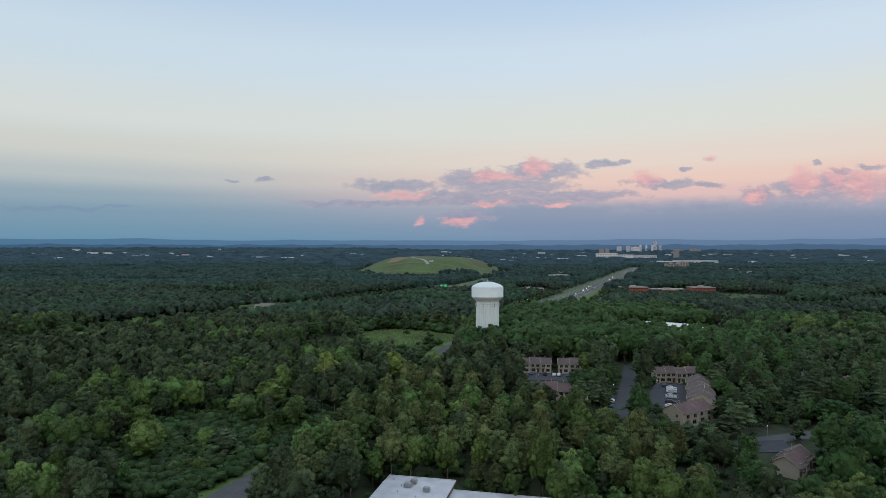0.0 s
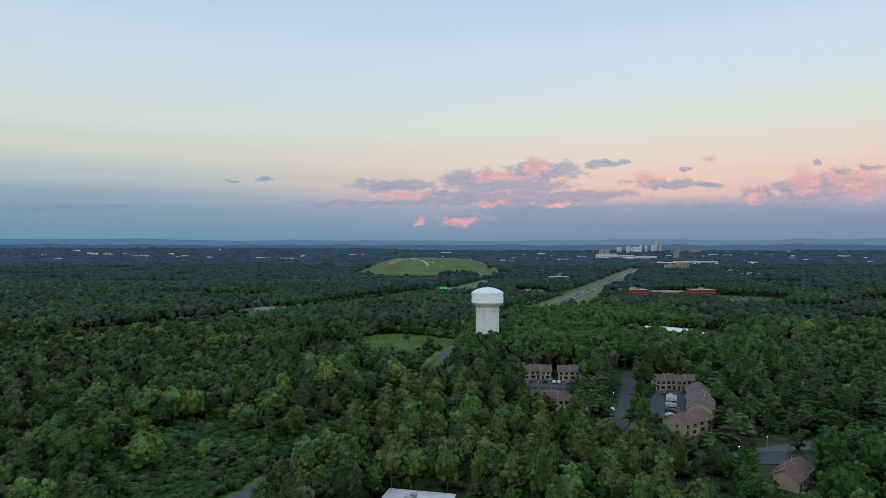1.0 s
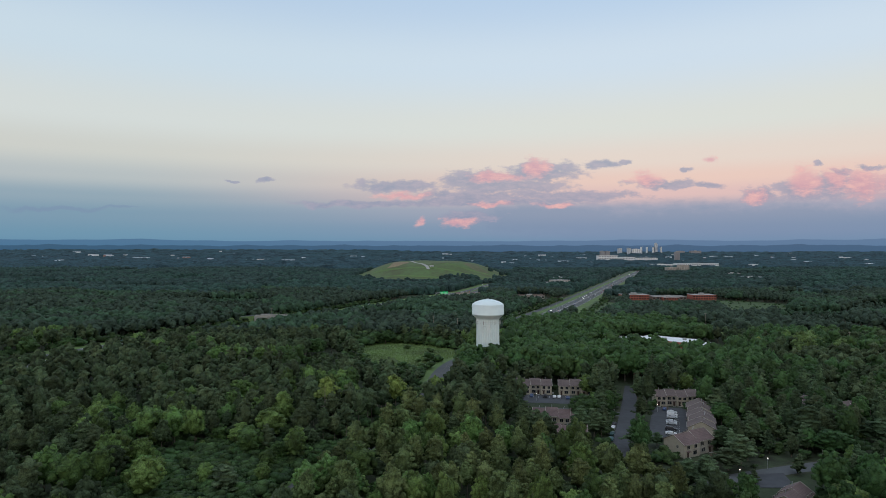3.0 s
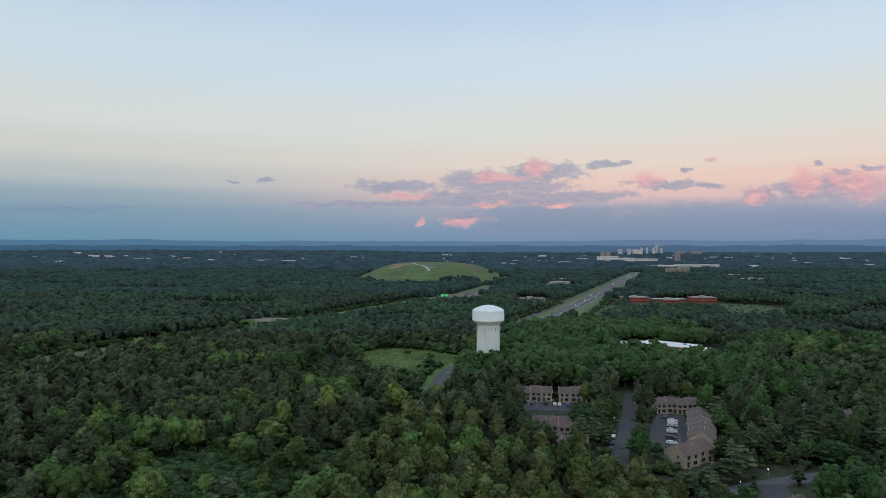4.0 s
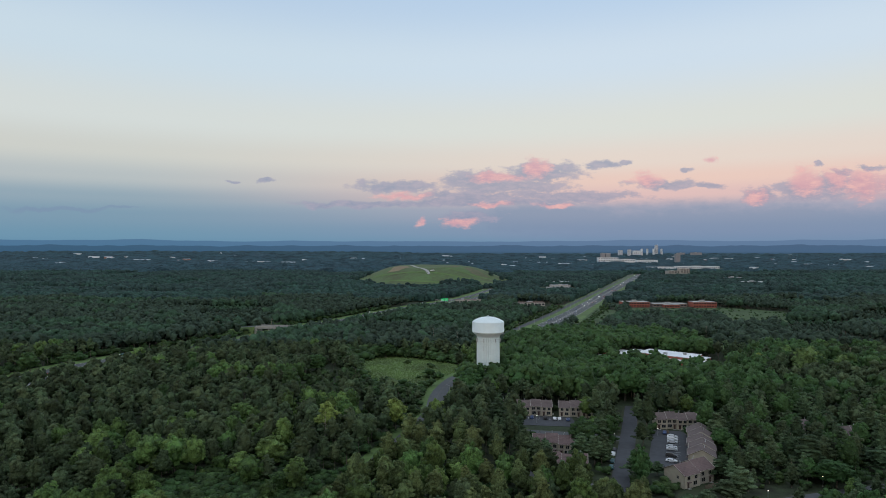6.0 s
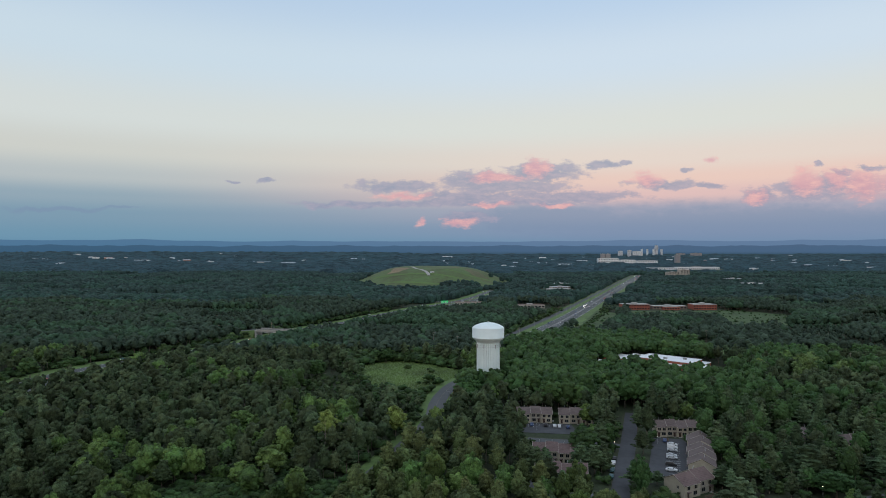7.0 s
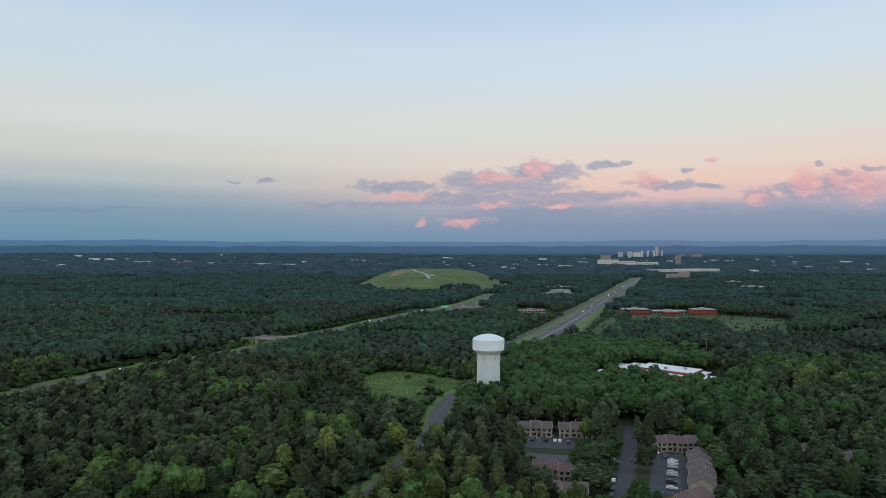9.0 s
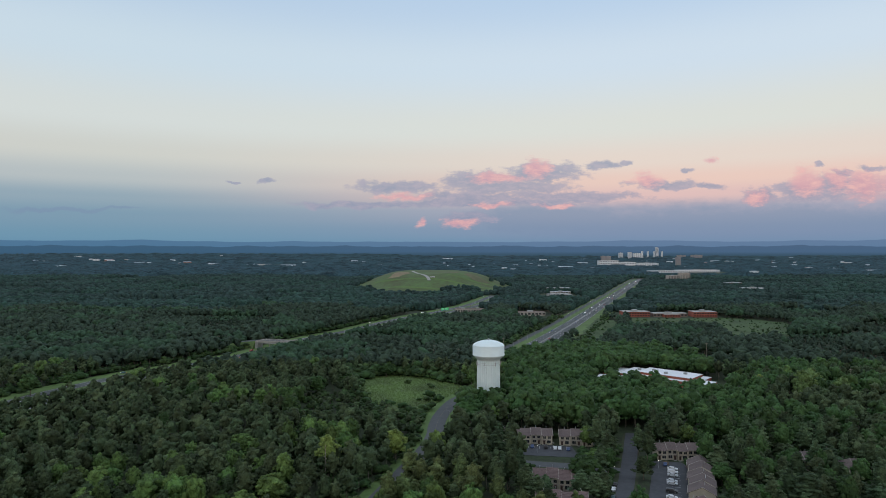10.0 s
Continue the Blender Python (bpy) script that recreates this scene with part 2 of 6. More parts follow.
SOIL_DARK = material("worn_brown_earth", (0.13, 0.11, 0.07), 0.95, 0.4, 0.12, dark=(0.085, 0.10, 0.045), bump=0.2, bump_scale=0.6)
SOIL = material("bare_sandy_soil", (0.23, 0.18, 0.11), 0.95, 0.3, 0.15, bump=0.2, bump_scale=0.6)
TANK = material("white_tank_paint", (0.70, 0.79, 0.79), 0.45, 0.07, 0.3, spec=0.4)
TANK_RIB = material("weathered_tank_paint", (0.72, 0.78, 0.80), 0.5, 0.09, 0.4)
STEEL = material("galvanised_steel", (0.42, 0.43, 0.44), 0.45, 0.15, 4.0, metal=0.6)
SIDING = material("beige_siding", (0.43, 0.385, 0.305), 0.8, 0.12, 0.8, bump=0.01)
SIDING_D = material("tan_gable_siding", (0.33, 0.30, 0.25), 0.8, 0.12, 0.8, bump=0.01)
SHINGLE = material("brown_shingles", (0.130, 0.100, 0.094), 0.9, 0.25, 1.5, island=0.1, bump=0.02, bump_scale=5)
SHINGLE_R = material("red_brown_shingles", (0.140, 0.098, 0.093), 0.9, 0.25, 1.5, island=0.1, bump=0.02, bump_scale=5)
TRIM = material("pale_trim", (0.38, 0.35, 0.30), 0.6, 0.1, 2.0)
GLASS = material("dark_window_glass", (0.02, 0.024, 0.03), 0.08, 0.1, 1.0, spec=0.6)
DOOR = material("red_brown_door_paint", (0.062, 0.036, 0.030), 0.5, 0.15, 2.0)
FENCE = material("weathered_fence_wood", (0.20, 0.155, 0.115), 0.9, 0.3, 2.0)
MEMBRANE = material("white_roof_membrane", (0.58, 0.59, 0.61), 0.7, 0.10, 0.25, dark=(0.38, 0.39, 0.41))
BRICK = material("red_brick", (0.30, 0.090, 0.062), 0.85, 0.25, 0.8, bump=0.02)
BRICK_DK = material("brown_brick", (0.19, 0.140, 0.118), 0.85, 0.25, 0.8)
METAL_GREY = material("grey_unit_casing", (0.36, 0.36, 0.35), 0.5, 0.15, 2.0, metal=0.3)
WHITE_WALL = material("white_cladding", (0.72, 0.73, 0.74), 0.6, 0.10, 0.03)
TAN_WALL = material("tan_masonry", (0.40, 0.36, 0.32), 0.8, 0.15, 0.05)
APT_WALL = material("grey_brown_masonry", (0.28, 0.26, 0.26), 0.8, 0.12, 0.05)
# grey instead of dark glass: distance haze put into the colour
FAR_GLASS = material("hazy_far_window", (0.22, 0.23, 0.25), 0.3, 0.1, 0.1)
STONE_WALL = material("pale_stone_cladding", (0.56, 0.58, 0.61), 0.7, 0.1, 0.03)
SIGN_GREEN = lamp_glow("lit_green_sign", (0.01, 0.42, 0.13), 0.55)
BULB = lamp_glow("white_lamp", (1.0, 0.93, 0.82), 4.0)
BULB_ORANGE = lamp_glow("orange_lamp", (1.0, 0.33, 0.06), 3.0)
HEADLAMP = lamp_glow("lit_headlamp", (1.0, 0.94, 0.84), 9.0)
TAIL = lamp_glow("red_tail_lamp", (1.0, 0.06, 0.03), 1.2)
RUBBER = material("tyre_rubber", (0.02, 0.02, 0.02), 0.9, 0.1, 3.0)
ORANGE_PAINT = material("orange_sign_face", (0.75, 0.22, 0.03), 0.5, 0.1, 2.0)
CAR_PAINTS = [material("car_paint_" + n, c, 0.3, 0.05, 1.0, spec=0.5) for n, c in
              (("white", (0.62, 0.63, 0.64)), ("silver", (0.42, 0.44, 0.46)), ("black", (0.02, 0.02, 0.024)), ("green", (0.045, 0.11, 0.12)), ("red", (0.28, 0.03, 0.03)), ("blue", (0.04, 0.07, 0.16)))]

# ---------------------------------------------------------------- building helpers
def part(name, bm, mat, parent=None, label=""):
    me = bpy.data.meshes.new(name)
    bm.to_mesh(me)
    bm.free()
    for one in (mat if isinstance(mat, (list, tuple)) else [mat]):
        me.materials.append(one)
    ob = new(name, me)
    if parent:
        ob.parent = parent
    if label:
        tagged(ob, label)
    return ob


def shared(name, mesh, parent, m=None):
    ob = new(name, mesh)
    ob.parent = parent
    if m is not None:
        ob.matrix_basis = m
    return ob


def empty(name, m, label, category, group="", kind=""):
    ob = new(name)
    ob.empty_display_size = 0.5
    ob.matrix_basis = m
    return tagged(ob, label, category, group, kind)


def box(bm, x0, x1, y0, y1, z0, z1, bevel=0.0):
    vs = [bm.verts.new((x, y, z)) for z in (z0, z1) for y in (y0, y1) for x in (x0, x1)]
    fs = [bm.faces.new([vs[i] for i in f]) for f in ((0, 2, 3, 1), (4, 5, 7, 6), (0, 1, 5, 4), (2, 6, 7, 3), (0, 4, 6, 2), (1, 3, 7, 5))]
    if bevel:
        edges = list({e for f in fs for e in f.edges})
        bmesh.ops.bevel(bm, geom=edges, offset=bevel, segments=2, affect="EDGES")
    return bm


def boxed(*a, bevel=0.0):
    return box(bmesh.new(), *a, bevel=bevel)


def rod(bm, p, q, r0, r1=None, n=8):
    """A tapered round bar from p to q."""
    p, q = Vector(p), Vector(q)
    r1 = r0 if r1 is None else r1
    d = (q - p).normalized()
    a = d.orthogonal().normalized()
    b = d.cross(a)
    rings = []
    for c, r in ((p, r0), (q, r1)):
        rings.append([bm.verts.new(c + (a * math.cos(2 * math.pi * k / n) + b * math.sin(2 * math.pi * k / n)) * r) for k in range(n)])
    for k in range(n):
        bm.faces.new((rings[0][k], rings[0][(k + 1) % n], rings[1][(k + 1) % n], rings[1][k]))
    bm.faces.new(rings[0][::-1])
    bm.faces.new(rings[1])
    return bm


def turned(profile, n=48):
    """A surface of revolution about z from (radius, height) pairs."""
    bm = bmesh.new()
    rings = []
    for r, z in profile:
        if r < 1e-4:
            rings.append([bm.verts.new((0, 0, z))])
        else:
            rings.append([bm.verts.new((r * math.cos(2 * math.pi * k / n), r * math.sin(2 * math.pi * k / n), z)) for k in range(n)])
    for a, b in zip(rings, rings[1:]):
        for k in range(n):
            j = (k + 1) % n
            q = [a[k % len(a)], a[j % len(a)], b[j % len(b)], b[k % len(b)]]
            q = list(dict.fromkeys(q))
            if len(q) > 2:
                f = bm.faces.new(q)
                f.smooth = True
    return bm


# ---------------------------------------------------------------- the lie of the land
def sstep(v, lo, hi):
    k = np.clip((v - lo) / (hi - lo), 0, 1)
    return k * k * (3 - 2 * k)


def land(x, y):
    """Height of the ground in metres."""
    x, y = np.asarray(x, float), np.asarray(y, float)
    z = -5.0 * sstep(y, 430, 1000)
    z = z + (44.0 + 18.0 * sstep(-x, -400, 900)) * np.clip((y - 3300) / 1550, 0, 1) ** 2 + 5.0 * np.sin(x / 410.0 + 1.3) * np.sin(y / 530.0) * sstep(y, 2000, 3200)
    k = np.sqrt(((x + 36) / (222 + 24 * np.sin(y / 70.0))) ** 2 + ((y - 1810) / 340) ** 2)
    dome = 44.0 * (1 - sstep(k, 0.42, 1.0)) + 2.5 * np.sin(x / 37.0) * np.sin(y / 51.0) * (1 - sstep(k, 0.6, 1.0))
    return z + dome


def lz(x, y):
    return float(land(x, y))


def inside(px, py, poly):
    px, py = np.asarray(px, float), np.asarray(py, float)
    res = np.zeros(px.shape, bool)
    n = len(poly)
    for i in range(n):
        (x0, y0), (x1, y1) = poly[i], poly[(i + 1) % n]
        cond = (y0 > py) != (y1 > py)
        with np.errstate(divide="ignore", invalid="ignore"):
            xi = (x1 - x0) * (py - y0) / (y1 - y0 if y1 != y0 else 1e-9) + x0
        res ^= cond & (px < xi)
    return res


def off_line(px, py, line):
    """Distance of points from a polyline."""
    best = np.full(np.shape(px), 1e9)
    for (x0, y0), (x1, y1) in zip(line, line[1:]):
        dx, dy = x1 - x0, y1 - y0
        k = np.clip(((px - x0) * dx + (py - y0) * dy) / max(dx * dx + dy * dy, 1e-9), 0, 1)
        best = np.minimum(best, np.hypot(px - x0 - k * dx, py - y0 - k * dy))
    return best


def curve_line(pts, step=6.0):
    """A smooth polyline through the points (Catmull-Rom), about one point every step metres."""
    p = [np.array(pts[0]) * 2 - np.array(pts[1])] + [np.array(q, float) for q in pts] + [np.array(pts[-1]) * 2 - np.array(pts[-2])]
    out = []
    for i in range(1, len(p) - 2):
        a, b, c, d = p[i - 1], p[i], p[i + 1], p[i + 2]
        n = max(2, int(np.linalg.norm(c - b) / step))
        for k in range(n):
            t = k / n
            out.append(tuple(0.5 * (2 * b + (c - a) * t + (2 * a - 5 * b + 4 * c - d) * t * t + (3 * b - a - 3 * c + d) * t ** 3)))
    out.append(tuple(p[-2]))
    return out


def shifted(line, d):
    """The line moved d metres to its right."""
    out = []
    for i, (x, y) in enumerate(line):
        x0, y0 = line[max(0, i - 1)]
        x1, y1 = line[min(len(line) - 1, i + 1)]
        dx, dy = x1 - x0, y1 - y0
        s = math.hypot(dx, dy)
        out.append((x + dy / s * d, y - dx / s * d))
    return out


def ribbon(name, line, width, mat, lift, parent=None, dash=None, label=""):
    """A strip along a line, lying lift metres above the ground; dash: (mark, gap) in points of the line."""
    bm = bmesh.new()
    left, right = shifted(line, -width / 2), shifted(line, width / 2)
    rows = []
    for a, b in zip(left, right):
        rows.append([bm.verts.new((x, y, lz(x, y) + lift)) for x, y in (a, b)])
    for i, (r, s) in enumerate(zip(rows, rows[1:])):
        if dash and i % sum(dash) >= dash[0]:
            continue
        bm.faces.new((r[0], r[1], s[1], s[0]))
    return part(name, bm, mat, parent, label)


def sheet(name, poly, mat, lift, cell=12.0):
    """A patch of ground with that outline, following the land."""
    bm = bmesh.new()
    bm.faces.new([bm.verts.new((x, y, 0)) for x, y in poly])
    bmesh.ops.triangulate(bm, faces=bm.faces[:])
    for axis in (0, 1):
        lo, hi = min(p[axis] for p in poly), max(p[axis] for p in poly)
        v = lo + cell
        while v < hi:
            n = [0, 0, 0]
            n[axis] = 1
            c = [0, 0, 0]
            c[axis] = v
            bmesh.ops.bisect_plane(bm, geom=bm.verts[:] + bm.edges[:] + bm.faces[:], plane_co=c, plane_no=n)
            v += cell
    for v in bm.verts:
        v.co.z = lz(v.co.x, v.co.y) + lift
    bmesh.ops.recalc_face_normals(bm, faces=bm.faces[:])
    for f in bm.faces:
        if f.normal.z < 0:
            f.normal_flip()
    return part(name, bm, mat)


def uneven(poly, amount, step=6.0, seed=1):
    """The outline of a patch with a ragged edge."""
    rng = random.Random(seed)
    out = []
    for (x0, y0), (x1, y1) in zip(poly, poly[1:] + poly[:1]):
        n = max(1, int(math.hypot(x1 - x0, y1 - y0) / step))
        for k in range(n):
            t = k / n
            out.append((x0 + (x1 - x0) * t + rng.uniform(-amount, amount), y0 + (y1 - y0) * t + rng.uniform(-amount, amount)))
    return out


# plan of roads
ROAD = curve_line([(-92, 92), (-70, 130), (-54.5, 172), (-39.8, 217), (-30.6, 243), (-19, 285), (-9.5, 320), (-5.2, 345), (-4.2, 368), (-0.3, 396), (8.5, 428), (24, 452), (48, 470)])
HIGHWAY = curve_line([(66, 598), (88, 655), (183, 905), (321, 1270), (514, 1780), (720, 2325)], 20)
INTER = curve_line([(-330, 250), (-305, 340), (-291, 405), (-280, 452), (-253, 515), (-196, 615), (-163, 735), (-129, 810), (-82, 945), (-6, 1098), (47, 1222), (112, 1465)], 12)
LANE = curve_line([(58, 214), (66, 236), (74, 260), (85.4, 293), (96.5, 327), (104, 350)])
STREET = curve_line([(20, 250), (48, 236), (70, 216), (88, 207), (106, 213), (133, 222), (165, 231), (200, 236)])
BACK_STREET = curve_line([(12, 309), (44, 300), (62, 296.5), (83, 290)])
LOT = [(82, 254), (97.5, 250), (114, 297), (113, 302), (100.5, 304)]
LOT_B = [(38, 313), (38.5, 330), (66, 327), (66, 309)]
DRIVE = [(100, 201), (112, 201), (115, 214), (104, 213)]
MEADOW = [(-68, 462), (-72, 500), (-45, 520), (-10, 505), (14, 470), (6, 440), (-4, 412), (-10, 384), (-12, 366), (-22, 378), (-40, 400), (-58, 426)]
SCRUB = [(-92, 168), (-60, 160), (-50, 190), (-42, 222), (-46, 234), (-72, 246), (-100, 238), (-108, 215)]
FIELD = [(240, 806), (272, 945), (280, 985), (450, 985), (500, 930), (470, 850), (425, 770), (360, 680), (305, 670), (335, 760), (345, 806)]
ROADSIDE = [(120, 640), (150, 640), (206, 760), (262, 930), (240, 990), (190, 850)]
FIELD_B = [(196, 560), (250, 545), (268, 585), (230, 625), (205, 610)]
YARD = [(78, 214), (86, 212), (104, 218), (108, 236), (98, 234), (84, 226)]

# ---------------------------------------------------------------- ground and roads
def ground():
    ys = np.concatenate([np.linspace(-300, 1000, 90), np.linspace(1015, 2600, 105), np.linspace(2630, 4900, 75), np.linspace(5000, 9400, 45)])
    xs = np.concatenate([np.linspace(-8200, -4700, 20), np.linspace(-4600, -700, 60), np.linspace(-680, 680, 120), np.linspace(700, 4600, 60), np.linspace(4700, 8200, 20)])
    gx, gy = np.meshgrid(xs, ys)
    gz = land(gx, gy)
    nx, ny = len(xs), len(ys)
    idx = np.arange(nx * ny).reshape(ny, nx)
    quads = np.stack([idx[:-1, :-1], idx[:-1, 1:], idx[1:, 1:], idx[1:, :-1]], -1).reshape(-1, 4)
    me = bpy.data.meshes.new("ground")
    me.from_pydata(np.stack([gx, gy, gz], -1).reshape(-1, 3).tolist(), [], quads.tolist())
    me.polygons.foreach_set("use_smooth", [True] * len(me.polygons))
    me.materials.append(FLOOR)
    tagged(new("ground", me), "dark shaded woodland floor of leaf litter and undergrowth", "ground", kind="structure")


ground()

for nm, line, wide, mat, lb in (("road", ROAD, 9.5, OLD_ASPHALT, "worn grey two-lane asphalt road curving through woodland"),
                                ("lane", LANE, 7.0, ASPHALT, "dark asphalt lane between rows of townhouses"),
                                ("street", STREET, 7.0, OLD_ASPHALT, "grey asphalt street winding under trees"),
                                ("back_street", BACK_STREET, 7.5, OLD_ASPHALT, "grey asphalt street behind townhouses")):
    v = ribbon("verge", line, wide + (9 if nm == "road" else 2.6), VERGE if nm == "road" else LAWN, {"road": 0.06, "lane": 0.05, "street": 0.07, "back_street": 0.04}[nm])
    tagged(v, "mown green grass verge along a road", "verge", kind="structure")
    r = ribbon(nm, line, wide, mat, {"road": 0.12, "lane": 0.12, "street": 0.145, "back_street": 0.1}[nm])
    tagged(r, lb, "road", kind="structure")
    if nm == "road":
        ribbon("centre_line", line, 0.12, OLD_LINE, 0.135, r)

def highway():
    g = ribbon("verge", shifted(HIGHWAY, 2), 74, GRASS, 0.08)
    tagged(g, "rough green grass along a wide highway", "verge", kind="structure")
    s = ribbon("service_road", shifted(HIGHWAY, -26), 8, OLD_ASPHALT, 0.2)
    tagged(s, "grey asphalt service road beside the highway", "road", kind="structure")
    m = ribbon("verge", shifted(HIGHWAY, -17.3), 8.5, VERGE, 0.22)
    tagged(m, "green grass strip with lamp posts", "verge", kind="structure")
    h = ribbon("highway", HIGHWAY, 25, OLD_ASPHALT, 0.3)
    tagged(h, "wide grey asphalt divided highway running to the city", "highway", kind="structure")
    ribbon("median", HIGHWAY, 1.2, CONCRETE, 0.85, h)
    for d in (-11.8, -1.2, 1.2, 11.8):
        ribbon("edge_line", shifted(HIGHWAY, d), 0.35, PAINT_W, 0.36, h)
    fine = curve_line([HIGHWAY[i] for i in range(0, len(HIGHWAY), 3)], 6)
    for d in (-8.3, -4.8, 4.8, 8.3):
        ribbon("lane_dashes", shifted(fine, d), 0.3, PAINT_W, 0.36, h, dash=(1, 2))


def interstate():
    g = ribbon("verge", shifted(INTER, 8), 60, GRASS, 0.08)
    tagged(g, "rough grass along the sunken motorway", "verge", kind="structure")
    v = ribbon("verge", shifted(INTER, -13.5), 12, VERGE, 0.14)
    tagged(v, "bright mown grass bank beside the motorway", "verge", kind="structure")
    for d in (0, 21):
        h = ribbon("motorway", shifted(INTER, d), 13, OLD_ASPHALT, 0.3)
        tagged(h, "grey asphalt motorway carriageway between woods", "motorway", kind="structure")
        for e in (-5.2, 5.2):
            ribbon("edge_line", shifted(INTER, d + e), 0.3, PAINT_W, 0.36, h)
        ribbon("lane_dashes", shifted(INTER, d), 0.3, PAINT_W, 0.36, h, dash=(1, 1))


highway()
interstate()
for nm, poly, mat, lift, lb, cat in (
        ("parking_lot", LOT, ASPHALT, 0.16, "dark asphalt parking lot beside townhouses", "parking lot"),
        ("parking_lot", LOT_B, ASPHALT, 0.16, "dark asphalt parking lot with marked bays", "parking lot"),
        ("driveway", DRIVE, ASPHALT, 0.2, "black asphalt driveway beside a gabled house", "driveway"),
        ("meadow", uneven(MEADOW, 2.0), GRASS, 0.05, "rough green meadow with tufted grass", "meadow"),
        ("field", uneven(FIELD, 6.0, 14), ROUGH_FIELD, 0.1, "green grass field before brick buildings", "field"),
        ("field", uneven(FIELD_B, 2.0, 12), GRASS, 0.1, "small green field behind a flat-roofed school", "field"),
        ("field", uneven(ROADSIDE, 3.0, 14), ROUGH_FIELD, 0.12, "open green grass strip beside the highway", "field"),
        ("yard", YARD, LAWN, 0.05, "shade-darkened worn lawn before a townhouse", "lawn")):
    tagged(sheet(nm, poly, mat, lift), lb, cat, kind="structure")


def landfill():
    """The grassed hill, a skin over the land."""
    bm = bmesh.new()
    rings = []
    n = 72
    for k in np.linspace(0.0, 1.02, 16):
        ring = []
        for i in range(n):
            a = 2 * math.pi * i / n
            wob = 1 + 0.05 * math.sin(3 * a + 1) + 0.03 * math.sin(7 * a)
            x, y = -36 + 228 * k * wob * math.cos(a), 1810 + 345 * k * wob * math.sin(a)
            ring.append(bm.verts.new((x, y, lz(x, y) + 0.9)))
        rings.append(ring)
    for a, b in zip(rings, rings[1:]):
        for i in range(n):
            f = bm.faces.new((a[i], b[i], b[(i + 1) % n], a[(i + 1) % n]))
            f.smooth = True
    hill = tagged(part("grass_hill", bm, HILLGRASS), "broad green grass-covered landfill hill", "hill", kind="structure")
    track = curve_line([(-92, 1800), (-80, 1740), (-68, 1690), (-56, 1650), (-44, 1620), (-38, 1588)], 12)
    ribbon("track", track, 8, CONCRETE, 1.5, hill)
    for pts in ([(-190, 1720), (-120, 1640), (-30, 1600), (70, 1612), (150, 1690)], [(-150, 1600), (-60, 1540), (40, 1545), (110, 1600)], [(-20, 1660), (60, 1650), (130, 1720)]):
        ribbon("bench", curve_line(pts, 10), 9, VERGE, 1.45, hill, label="paler grass bench round the hill")
    return hill


landfill()
tagged(sheet("bare_patch", uneven([(-150, 1690), (-135, 1745), (-98, 1740), (-92, 1690), (-118, 1665)], 4, 12), SOIL, 1.4), "bare sandy soil patch on the grass hill", "soil", kind="structure")
tagged(sheet("bare_patch", uneven([(-20, 1690), (-8, 1716), (16, 1708), (34, 1726), (44, 1700), (22, 1684), (4, 1694)], 5, 6), SOIL_DARK, 1.3), "worn brown earth on the grass hill", "soil", kind="structure")
tagged(sheet("bare_patch", uneven([(50, 1690), (70, 1740), (120, 1745), (128, 1700), (95, 1672)], 6, 9), SOIL_DARK, 1.3), "brown heaps of worn earth on the grass hill", "soil", kind="structure")
tagged(sheet("bare_patch", uneven([(108, 838), (116, 872), (127, 872), (121, 838)], 2, 6), SOIL, 0.5), "bare sandy soil beside the service road", "soil", kind="structure")

# ---------------------------------------------------------------- woods
ICO_V = np.array([(0, 0, 1)] + [(0.894 * math.cos(a), 0.894 * math.sin(a), 0.447) for a in np.arange(5) * 2 * math.pi / 5]
                 + [(0.894 * math.cos(a), 0.894 * math.sin(a), -0.447) for a in (np.arange(5) + 0.5) * 2 * math.pi / 5] + [(0, 0, -1)])
ICO_T = np.array([(0, 1 + k, 1 + (k + 1) % 5) for k in range(5)] + [(1 + k, 6 + k, 1 + (k + 1) % 5) for k in range(5)]
                 + [(1 + (k + 1) % 5, 6 + k, 6 + (k + 1) % 5) for k in range(5)] + [(11, 6 + (k + 1) % 5, 6 + k) for k in range(5)])


def unit(v):
    return v / np.maximum(np.linalg.norm(v, axis=-1, keepdims=True), 1e-9)


KINDS = {  # height, foot of the crown, radius, clump size, flatness of the clumps
    "pine": (15.0, 4.4, 3.5, 0.25, 0.60), "broad": (15.0, 3.0, 4.5, 0.22, 0.80), "fir": (17.0, 2.6, 4.3, 0.22, 0.40),
    "spruce": (8.0, 0.4, 2.3, 0.24, 0.5), "shrub": (2.4, 0.0, 1.7, 0.24, 0.8)}


def ico_sphere(level):
    bm = bmesh.new()
    bmesh.ops.create_icosphere(bm, subdivisions=level, radius=1.0)
    bm.verts.ensure_lookup_table()
    V = np.array([v.co[:] for v in bm.verts])
    T = np.array([[v.index for v in f.verts] for f in bm.faces])
    bm.free()
    return V, T


